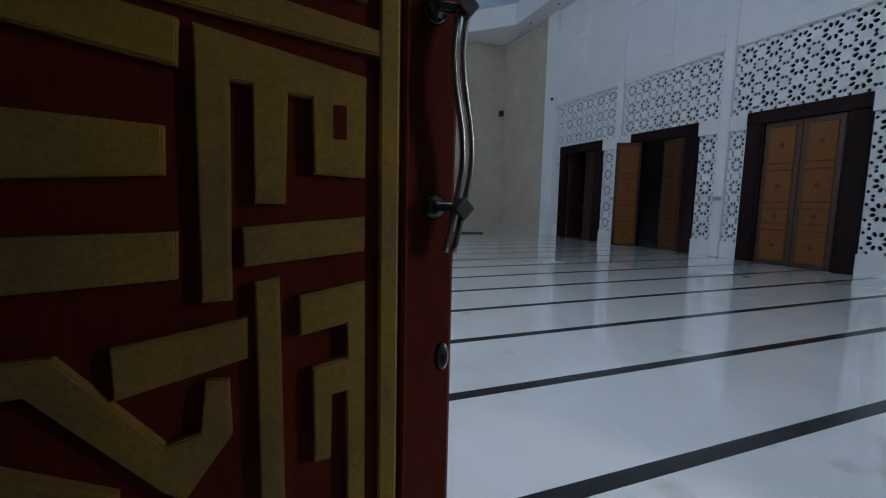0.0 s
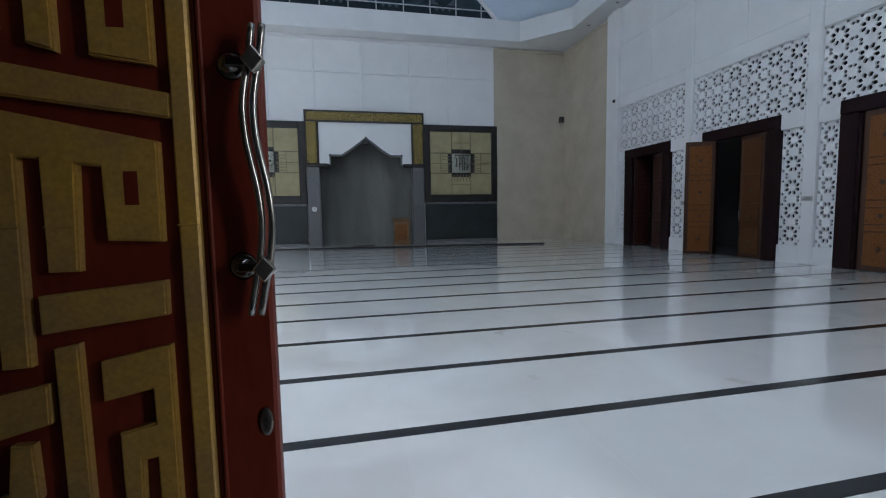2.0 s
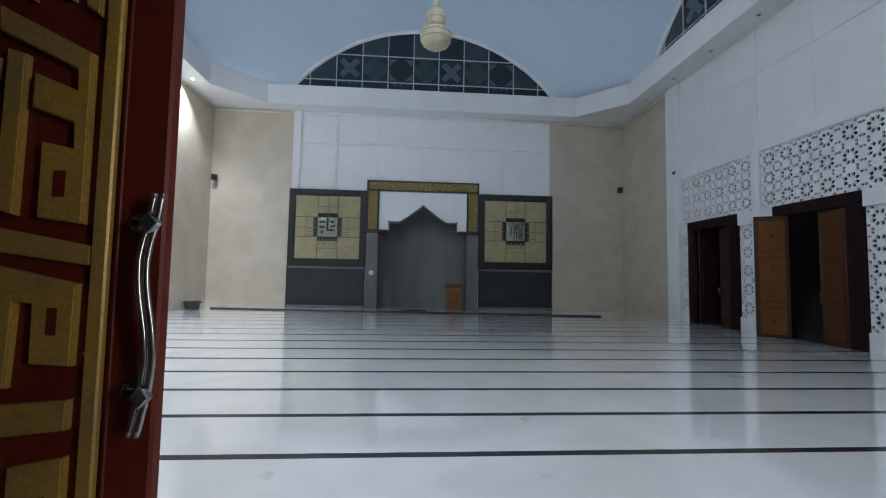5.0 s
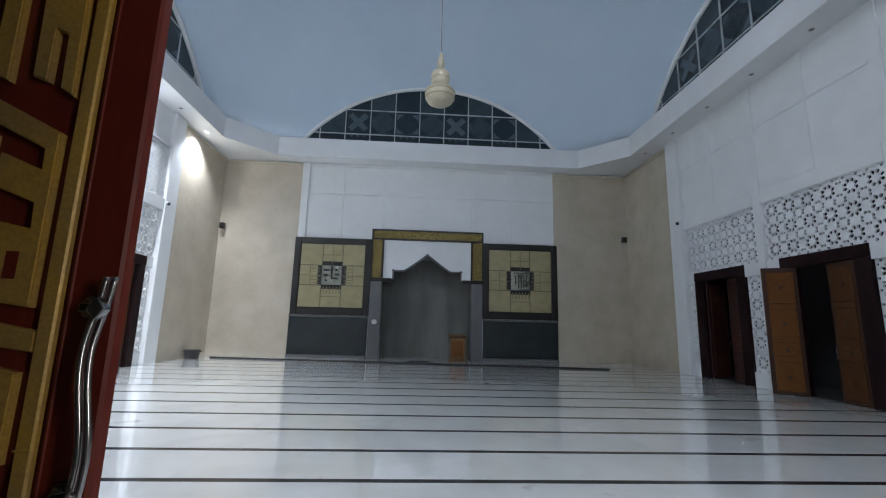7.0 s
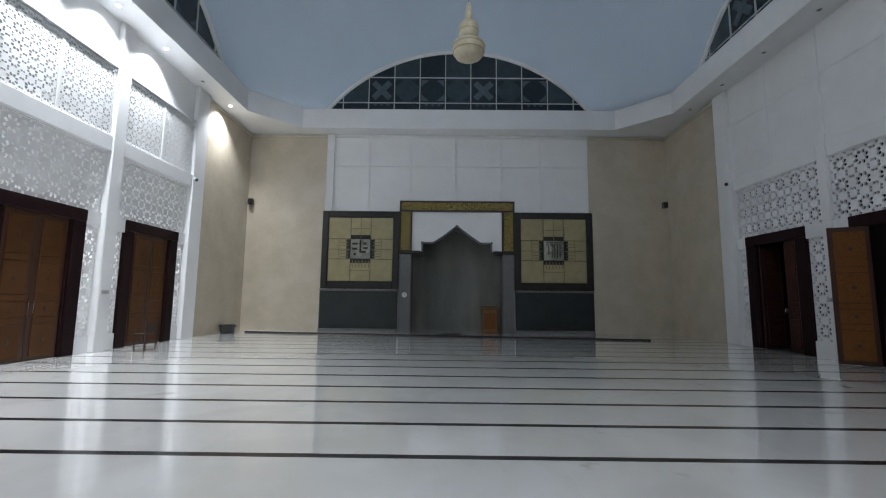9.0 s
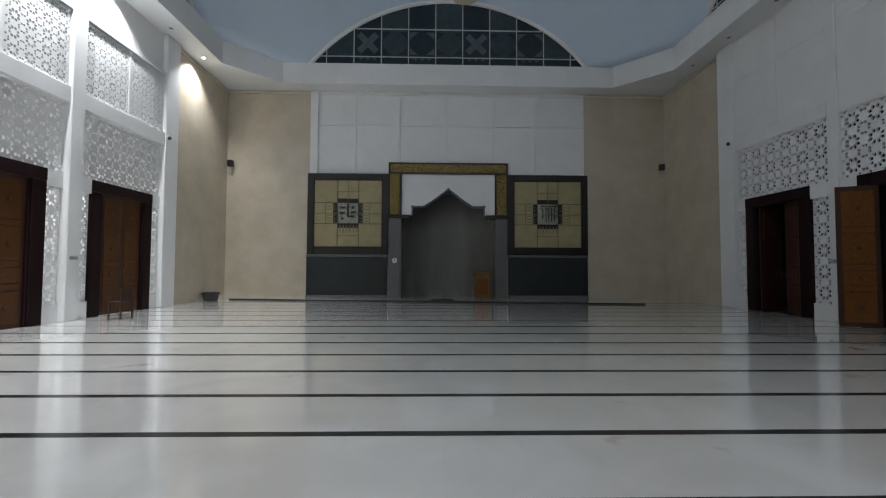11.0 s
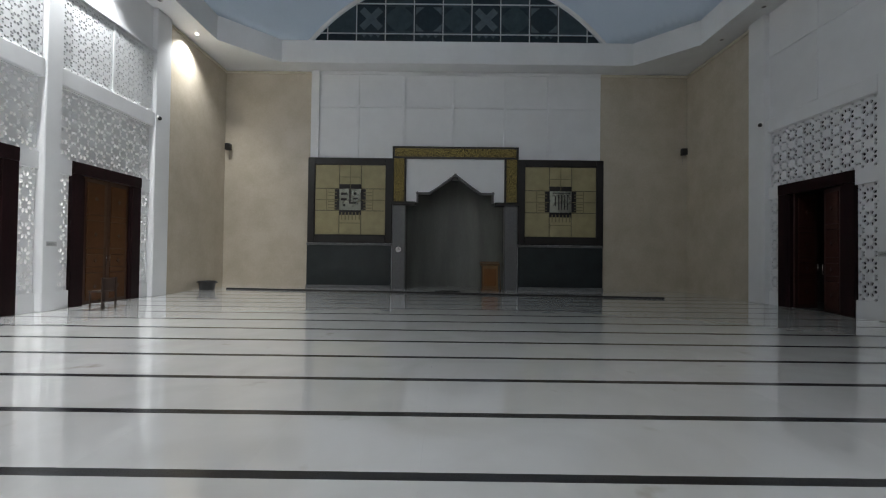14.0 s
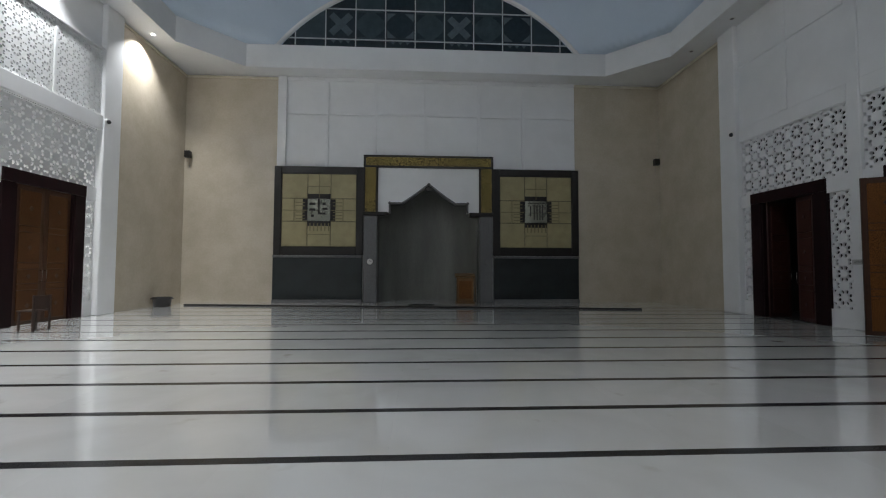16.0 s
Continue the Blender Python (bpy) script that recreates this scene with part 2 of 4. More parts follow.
def tube(bm, pts, r, steps=10):
    rings = []
    for i, p in enumerate(pts):
        a, b = Vector(pts[max(i - 1, 0)]), Vector(pts[min(i + 1, len(pts) - 1)])
        q = (b - a).to_track_quat('Z', 'Y')
        rings.append([bm.verts.new(Vector(p) + q @ Vector((r * math.cos(2 * math.pi * k / steps), r * math.sin(2 * math.pi * k / steps), 0))) for k in range(steps)])
    for a, b in zip(rings, rings[1:]):
        for k in range(steps):
            bm.faces.new((a[k], a[(k + 1) % steps], b[(k + 1) % steps], b[k]))
    bm.faces.new(rings[0][::-1])
    bm.faces.new(rings[-1])
    bmesh.ops.recalc_face_normals(bm, faces=bm.faces[:])


def part(name, bm, material, parent=None, label="", smooth=False):
    me = bpy.data.meshes.new(name)
    bm.to_mesh(me)
    bm.free()
    if smooth:
        for f in me.polygons:
            f.use_smooth = True
    me.materials.append(material)
    o = new(name, me)
    o.parent = parent
    if label:
        tagged(o, label)
    return o


def block(name, a, b, material, parent=None, label="", r=0.0, m=None):
    bm = bmesh.new()
    bx(bm, a, b)
    soften(bm, r)
    if m:
        bmesh.ops.transform(bm, matrix=m, verts=bm.verts)
    return part(name, bm, material, parent, label)


def boxes(name, list_ab, material, parent=None, label="", r=0.0):
    bm = bmesh.new()
    for a, b in list_ab:
        sub = bmesh.new()
        bx(sub, a, b)
        soften(sub, r)
        me = bpy.data.meshes.new("tmp")
        sub.to_mesh(me)
        sub.free()
        bm.from_mesh(me)
        bpy.data.meshes.remove(me)
    return part(name, bm, material, parent, label)


def empty(name, at=(0, 0, 0)):
    o = new(name)
    o.location = at
    return o


def structure(o, label, category):
    return tagged(o, label, category, kind="structure")


# ---- floor ----
floor = structure(block("floor", (-W - 0.3, -9, -0.2), (W + 0.3, N + 2.6, -0.012), GREY), "polished white marble floor with black row lines", "floor")
block("border_slab", (-W, -9, -0.0115), (W, -3.354, 0), TRODDEN, floor, "white marble border with brown smudges")
block("border_slab", (-W, 13.254, -0.0115), (W, N + 2.5, 0), MARBLE, floor, "white marble border")
for k in range(-3, 13):
    block("stripe", (-W + 0.01, 1.1 * k - 0.052, -0.0115), (W - 0.01, 1.1 * k + 0.052, 0.001), GRANITE, floor, "black granite prayer row line")
slab = block("slab", (0, 0, -0.0115), (1.1882, 0.995, 0), MARBLE, floor)
for k in range(-3, 12):
    for i in range(17):
        o = slab if (k, i) == (-3, 0) else new("slab", slab.data)
        o.parent = floor
        o.location = (-W + 0.001 + 1.1885 * i, 1.1 * k + 0.0525, 0)
bm = bmesh.new()
bx(bm, (0, -0.05, 0.0035), (16.75, 0.05, 0.062))
soften(bm, 0.01)
tagged(part("floor_edging", bm, BLACK), "long black rubber edging strip lying across the marble floor", "edging").matrix_world = pose(-9.2, 14.45, 0, 0, 0, -6.6)

# ---- qibla wall ----
wall_n = boxes("wall_north", [((-W - 0.3, N + 0.03, 0), (-2.72, N + 0.3, TOP)), ((2.72, N + 0.03, 0), (W + 0.3, N + 0.3, TOP)),
                              ((-2.72, N + 0.03, 6.1), (2.72, N + 0.3, TOP))], PAINT)
structure(wall_n, "white painted qibla wall with shallow panel ribs", "wall")
for s in (-1, 1):
    block("marble_cladding", (s * 6.33, N, 0), (s * (W + 0.02), N + 0.04, 9.36), BEIGE, wall_n, "beige marble cladding")
    block("cornice_trim", (s * 6.33, N - 0.05, 9.361), (s * W, N + 0.04, 9.45), CREAM, wall_n, "cream cornice trim", r=0.015)
block("pilaster", (-6.33, N - 0.1, 5.66), (-5.98, N + 0.02, TOP - 0.002), PAINT, wall_n, "white pilaster", r=0.01)
for x in (-4.3, -2.28, -0.15, 2.15, 4.05):
    block("rib", (x - 0.06, N - 0.03, 5.66 if abs(x) > 3 else 6.2), (x + 0.06, N + 0.02, TOP - 0.2), PAINT, wall_n, r=0.008)
for a, b in ((-5.97, -4.362), (-4.238, -2.342), (-2.218, -0.212), (-0.088, 2.088), (2.212, 3.988), (4.112, 6.3)):
    block("rib", (a, N - 0.028, 7.9), (b, N + 0.02, 8.01), PAINT, wall_n, r=0.008)
block("rib", (-5.97, N - 0.035, TOP - 0.15), (6.3, N + 0.02, TOP - 0.003), PAINT, wall_n, r=0.01)


def kufic(parent, x0, x1, z0, z1, y, rects, material, name):
    for a, b, c, d in rects:
        block(name, (x0 + a * (x1 - x0), y - 0.018, z0 + b * (z1 - z0)), (x0 + c * (x1 - x0), y, z0 + d * (z1 - z0)), material, parent, r=0.004)


def calligraphy_panel(x0, x1, script):
    """Square panel: black frame, nine pale gold tiles and a raised steel emblem in the middle."""
    p = empty("calligraphy_panel", ((x0 + x1) / 2, N, 1.96))
    o = Vector(p.location)
    L = lambda x, y, z: (x - o.x, y - o.y, z - o.z)
    z0, z1, t = 1.96, 5.66, 0.30
    block("backing", L(x0 + 0.02, N - 0.05, z0 + 0.01), L(x1 - 0.02, N + 0.028, z1 - 0.01), GROOVE, p)
    for a, b in (((x0, z0), (x0 + t, z1)), ((x1 - t, z0), (x1, z1)), ((x0 + t, z1 - t), (x1 - t, z1)), ((x0 + t, z0), (x1 - t, z0 + t + 0.05))):
        block("frame", L(a[0] + 0.001, N - 0.14, a[1]), L(b[0] - 0.001, N + 0.03, b[1]), BRONZE, p, "black-brown wooden frame", r=0.015)
    gx = [x0 + t + f * (x1 - x0 - 2 * t) for f in (0, 0.345, 0.655, 1)]
    gz = [z0 + t + 0.05 + f * (z1 - z0 - 2 * t - 0.05) for f in (0, 0.345, 0.66, 1)]
    for i in range(3):
        for j in range(3):
            if i == 1 and j == 1:
                continue
            t_ = block("tile", L(gx[i] + 0.014, N - 0.085, gz[j] + 0.014), L(gx[i + 1] - 0.014, N - 0.048, gz[j + 1] - 0.014), TILE, p, "pale gold square tile", r=0.006)
            a, b, c, d = gx[i] - o.x, gx[i + 1] - o.x, gz[j] - o.z, gz[j + 1] - o.z
            y = N - 0.0852 - o.y
            if i == 1 and j != 1:
                kufic(t_, a, b, c, d, y, ((0.03, 0.47, 0.97, 0.5), (0.49, 0.5 if j == 0 else 0.03, 0.52, 0.97 if j == 2 else 0.5)), ENGRAVE, "groove")
                if j == 0:
                    kufic(t_, a, b, c, d, y, [(0.1 + 0.16 * k, 0.62, 0.15 + 0.16 * k, 0.93) for k in range(6)], ENGRAVE, "engraved_stroke")
            if j == 1:
                q = 0.0 if i == 0 else 0.45
                kufic(t_, a, b, c, d, y, ((0.03, 0.46, 0.97, 0.5), (0.47, 0.03, 0.5, 0.97)), ENGRAVE, "groove")
                kufic(t_, a, b, c, d, y, [(0.55 - q, 0.1 + 0.14 * k, 0.9 - q, 0.14 + 0.14 * k) for k in range(6) if k != 3], ENGRAVE, "engraved_stroke")
    cx0, cx1, cz0, cz1 = gx[1], gx[2], gz[1], gz[2]
    block("emblem_ground", L(cx0 - 0.20, N - 0.10, cz0 + 0.03), L(cx1 + 0.20, N - 0.049, cz1 - 0.03), BRONZE, p, r=0.006)
    block("emblem_ground", L(cx0 + 0.01, N - 0.102, cz0 - 0.19), L(cx1 - 0.01, N - 0.049, cz1 + 0.19), BRONZE, p, r=0.006)
    bm = bmesh.new()
    w, mid = (cx1 - cx0) / 2 - 0.01, (cx0 + cx1) / 2
    bulge = lambda f: -0.115 - 0.055 * (1 - f * f)
    prism(bm, [(mid - o.x + w * f / 6, N - o.y + bulge(f / 6)) for f in range(-6, 7)] + [(mid - o.x + w, N - o.y - 0.1035), (mid - o.x - w, N - o.y - 0.1035)], 2, cz0 + 0.02 - o.z, cz1 - 0.02 - o.z)
    plate = part("emblem", bm, STEEL, p, "convex brushed steel emblem with dark letter cuts")
    for a, b, c, d in script:
        f = max(abs(2 * a - 1), abs(2 * c - 1))
        y = N - o.y + bulge(0 if a < 0.5 < c else min(abs(2 * a - 1), abs(2 * c - 1)))
        block("letter_cut", (cx0 - o.x + a * (cx1 - cx0), y - 0.004, cz0 - o.z + b * (cz1 - cz0)), (cx0 - o.x + c * (cx1 - cx0), N - o.y + bulge(f) + 0.012, cz0 - o.z + d * (cz1 - cz0)), BRONZE, plate, r=0.002)
    return tagged(p, "square gold-tiled calligraphy panel in a black frame with steel emblem", "wall panel", "calligraphy panels")


calligraphy_panel(-6.40, -2.73, ((0.10, 0.70, 0.36, 0.80), (0.10, 0.45, 0.36, 0.55), (0.18, 0.18, 0.30, 0.29), (0.47, 0.30, 0.55, 0.96), (0.55, 0.30, 0.80, 0.38),
                                 (0.68, 0.71, 0.80, 0.81), (0.66, 0.50, 0.88, 0.58)))
calligraphy_panel(2.73, 6.43, [(0.22, 0.30, 0.27, 0.75)] + [(0.38 + 0.13 * k, 0.14, 0.42 + 0.13 * k, 0.82) for k in range(4)] + [(0.12, 0.87, 0.90, 0.90)])
for s in (-1, 1):
    w = empty("wainscot", (s * 4.58, N, 0))
    block("slab", (-1.82, -0.16, 0.13), (1.82, 0.028, 1.86), SLATE, w, "dark slate slab", r=0.012)
    block("plinth", (-1.84, -0.19, 0), (1.84, 0.028, 0.129), GREY, w, "grey stone plinth", r=0.01)
    block("ledge", (-1.84, -0.19, 1.861), (1.84, 0.028, 1.95), GREY, w, "grey stone ledge", r=0.012)
    tagged(w, "dark slate wainscot with grey stone ledge on marble floor", "wainscot", "wainscots")

# ---- mihrab ----
mihrab = tagged(empty("mihrab", (0, N, 0)), "grey marble prayer niche with gilded frame and white arch", "prayer niche")
for s in (-1, 1):
    block("pilaster", (s * 2.15, -0.14, 0), (s * 2.71, 0.25, 3.62), GREY, mihrab, "grey granite pilaster", r=0.012)
    block("capital", (s * 1.72, -0.18, 3.63), (s * 2.74, 0.25, 3.78), BRONZE, mihrab, "dark moulded capital", r=0.02)
    block("gold_band", (s * 2.22, -0.16, 3.79), (s * 2.68, 0.02, 5.66), GOLDCARVE, mihrab, "carved gilded upright band", r=0.01)
    for x in (2.165, 2.70):
        block("edge_moulding", (s * (x - 0.035), -0.19, 3.785), (s * (x + 0.035), 0.021, 5.66), BRONZE, mihrab, r=0.012)
block("gold_band", (-2.64, -0.165, 5.74), (2.64, 0.02, 6.10), GOLDCARVE, mihrab, "carved gilded lintel band", r=0.01)
for z in (5.66, 6.105):
    block("edge_moulding", (-2.735, -0.19, z), (2.735, 0.022, z + 0.075), BRONZE, mihrab, r=0.012)
for s in (-1, 1):
    block("edge_moulding", (s * 2.645, -0.185, 5.737), (s * 2.735, 0.02, 6.103), BRONZE, mihrab, r=0.01)
ARCH = [(-1.68, 3.79), (-1.68, 4.2), (-1.13, 4.2), (-0.75, 4.45), (0, 5.02), (0.75, 4.45), (1.13, 4.2), (1.68, 4.2), (1.68, 3.79)]
bm = bmesh.new()
prism(bm, [(-2.13, 3.785), (-2.13, 5.66), (0, 5.66), (0, 5.02), (-0.75, 4.45), (-1.13, 4.2), (-1.68, 4.2), (-1.68, 3.785)], 1, -0.08, 0.22)
prism(bm, [(2.13, 3.785), (1.68, 3.785), (1.68, 4.2), (1.13, 4.2), (0.75, 4.45), (0, 5.02), (0, 5.66), (2.13, 5.66)], 1, -0.08, 0.22)
part("spandrel", bm, PAINT, mihrab, "white spandrel with stepped pointed arch")
bm = bmesh.new()
for (x0, z0), (x1, z1) in zip(ARCH, ARCH[1:]):
    d = Vector((x1 - x0, z1 - z0)).normalized() * 0.03
    nx, nz = -d.y * 2.2, d.x * 2.2
    prism(bm, [(x0 - d.x, z0 - d.y), (x1 + d.x, z1 + d.y), (x1 + d.x - nx, z1 + d.y - nz), (x0 - d.x - nx, z0 - d.y - nz)], 1, -0.12, 0.215)
part("arch_edging", bm, GREY, mihrab, "grey stone arch edging")
# Dark spot below the arch apex, built as an added black box.
spk = empty("niche_box", (0, N + 0.04, 4.70))
o = block("cabinet", (-0.13, -0.08, 0), (0.13, 0.08, 0.19), BLACK, spk, "black cabinet", r=0.012)
block("grille", (-0.115, -0.087, 0.015), (0.115, -0.079, 0.175), BRONZE, o, r=0.002)
block("bracket", (-0.03, -0.03, 0.191), (0.03, 0.03, 0.26), BLACK, spk)
tagged(spk, "small black box under the arch apex", "speaker")
bm = bmesh.new()
arc = [(2.16 * math.cos(a), 0.24 + 1.9 * math.sin(a)) for a in [math.pi * k / 96 for k in range(97)]]
out = [(2.45 * math.cos(a), 0.24 + 2.2 * math.sin(a)) for a in [math.pi * k / 96 for k in range(97)]]
prism(bm, arc + out[::-1], 2, 0.0, 5.66)
part("niche_wall", bm, NICHE, mihrab, "curved grey marble niche wall")
bm = bmesh.new()
prism(bm, out, 2, 5.30, 5.66)
part("niche_ceiling", bm, PLASTER, mihrab)
for s, r in ((-1, 0.13), (1, 0.11)):
    bm = bmesh.new()
    lathe(bm, ((r, 0), (r, 0.03), (r * 0.9, 0.045), (r * 0.2, 0.05)), 28)
    o = tagged(part("wall_clock" if s < 0 else "wall_vent", bm, WHITEPL if s < 0 else GREY, None, smooth=False), "round white wall clock on grey granite pilaster" if s < 0 else "small round grey vent on granite pilaster", "clock" if s < 0 else "vent")
    o.matrix_world = pose(s * 2.43, N - 0.139, 1.70, 90)
    if s < 0:
        bm = bmesh.new()
        lathe(bm, ((r * 1.08, 0), (r * 1.08, 0.04), (r * 0.98, 0.048), (r * 0.97, 0.02)), 28)
        part("rim", bm, BLACK, o, "dark rim")
        block("minute_hand", (-0.006, 0, 0.051), (0.006, 0.09, 0.054), BLACK, o)
        block("hour_hand", (0, -0.006, 0.051), (0.06, 0.006, 0.0535), BLACK, o)

# ---- side walls with three bays each ----
def lattice_cell():
    """One square of the pierced screen: a ring of eight kite-shaped holes and small corner holes."""
    bm = bmesh.new()
    loops = [[(-0.5, -0.5), (0.5, -0.5), (0.5, 0.5), (-0.5, 0.5)]]
    for k in range(8):
        a = math.pi * (k + 0.5) / 4
        ca, sa = math.cos(a), math.sin(a)
        loops.append([(r * ca - w * sa, r * sa + w * ca) for r, w in ((0.140, 0), (0.210, -0.070), (0.310, -0.066), (0.355, 0), (0.310, 0.066), (0.210, 0.070))])
    for sx in (-1, 1):
        for sy in (-1, 1):
            for px, py in ((0.428, 0.275), (0.275, 0.428)):
                loops.append([(sx * (px + 0.069 * math.cos(q)), sy * (py + 0.069 * math.sin(q))) for q in (0.2, 1.25, 2.3, 3.35, 4.4, 5.45)])
    for lp in loops:
        vs = [bm.verts.new((x, y, 0)) for x, y in lp]
        for i in range(len(vs)):
            bm.edges.new((vs[i], vs[(i + 1) % len(vs)]))
    bmesh.ops.triangle_fill(bm, use_beauty=True, use_dissolve=False, edges=bm.edges[:])
    bm.verts.index_update()
    verts = [(v.co.x, v.co.y) for v in bm.verts]
    faces = [tuple(v.index for v in f.verts) for f in bm.faces]
    bm.free()
    rims, at = [], 4
    for lp in loops[1:]:
        rims.append(list(range(at, at + len(lp))))
        at += len(lp)
    return verts, faces, rims


CELL = lattice_cell()


def lattice(name, x, y0, y1, z0, z1, ny, nz, s, parent, label, depth=0.05, material=None):
    """A pierced screen in the plane x, its face towards the hall; s is the side of the hall."""
    vs, fs = [], []
    verts, faces, rims = CELL
    wy, wz, n = (y1 - y0) / ny, (z1 - z0) / nz, len(verts)
    for i in range(ny):
        for j in range(nz):
            cy, cz, b = y0 + (i + 0.5) * wy, z0 + (j + 0.5) * wz, len(vs)
            vs += [(x, cy + u * wy, cz + v * wz) for u, v in verts] + [(x + s * depth, cy + u * wy, cz + v * wz) for u, v in verts]
            fs += [tuple(b + k for k in f) for f in faces] + [tuple(b + n + k for k in f[::-1]) for f in faces]
            for r in rims:
                fs += [(b + r[k], b + r[(k + 1) % len(r)], b + n + r[(k + 1) % len(r)], b + n + r[k]) for k in range(len(r))]
    me = bpy.data.meshes.new(name)
    me.from_pydata(vs, [], fs)
    me.materials.append(material or PAINT)
    o = new(name, me)
    o.parent = parent
    tagged(o, label)
    return o


def door_leaf(width, height, carving, wood, back):
    """A carved leaf hinged at its origin, reaching along +x, its show face towards -y."""
    leaf = bmesh.new()
    bx(leaf, (0.004, 0, 0.01), (width, 0.05, height))
    soften(leaf, 0.004)
    o = part("leaf", leaf, wood)
    edges = [0.10, 0.86, 1.02, 1.38, 1.54, 2.30, 2.46, height - 0.12]
    for i, (a, b) in enumerate(zip(edges, edges[1:])):
        p_ = block("carved_panel", (0.12, -0.022, a + 0.008), (width - 0.12, 0.002, b - 0.008), carving, o, "carved brown panel", r=0.008)
        block("carved_panel", (0.10, 0.048, a + 0.007), (width - 0.10, 0.072, b - 0.007), back, o, "carved brown back panel", r=0.008)
        if i % 2 == 0:
            bm = bmesh.new()
            c = (a + b) / 2
            prism(bm, [(width / 2 - 0.06, c), (width / 2, c + 0.06), (width / 2 + 0.06, c), (width / 2, c - 0.06)], 1, 0.07, 0.09)
            part("medallion", bm, wood, o, "raised diamond medallion")
            bm = bmesh.new()
            prism(bm, [(width / 2 - 0.06, c), (width / 2, c + 0.06), (width / 2 + 0.06, c), (width / 2, c - 0.06)], 1, -0.04, -0.02)
            part("medallion", bm, wood, o, "raised diamond medallion")
    bm = bmesh.new()
    tube(bm, [(width - 0.06, 0, 1.05), (width - 0.06, -0.06, 1.06), (width - 0.06, -0.065, 1.2), (width - 0.06, -0.06, 1.34), (width - 0.06, 0, 1.35)], 0.008, 8)
    part("handle", bm, CHROME, o, "chrome pull handle", smooth=True)
    return o


def door_set(x, s, yc, opened, label, carving, wood, back):
    """Dark frame with a pair of carved leaves in the side wall; opened: degrees for the leaf at larger and smaller y."""
    d = empty("double_door", (x, yc, 0))
    d.matrix_world = pose(x, yc, 0, 0, 0, -90 if s > 0 else 90)   # local x runs along the wall, local y into the wall
    h, hw, jw = 3.79, 1.26, 0.37
    for q in (-1, 1):
        block("jamb", (q * (hw - jw), -0.04, 0), (q * hw, 0.19, h - 0.32), DARKWOOD, d, "dark stained jamb", r=0.012)
        block("jamb_fillet", (q * (hw - jw - 0.06), -0.01, 0), (q * (hw - jw - 0.001), 0.18, h - 0.36), DARKWOOD, d, r=0.008)
    block("head", (-hw, -0.055, h - 0.319), (hw, 0.19, h), DARKWOOD, d, "dark stained head beam", r=0.015)
    wl = hw - jw - 0.065
    for q, ang in ((-1, opened[0]), (1, opened[1])):
        leaf = door_leaf(wl - 0.004, h - 0.324, carving, wood, back)
        leaf.parent = d
        if q < 0:
            leaf.matrix_basis = pose(-wl + (0.12 if ang < -30 else 0), 0.04, 0, 0, 0, -ang)
        else:
            leaf.matrix_basis = pose(wl, 0.04, 0, 0, 0, ang) @ Matrix.Diagonal((-1, 1, 1, 1))
    return tagged(d, label, "double door", "side doors")


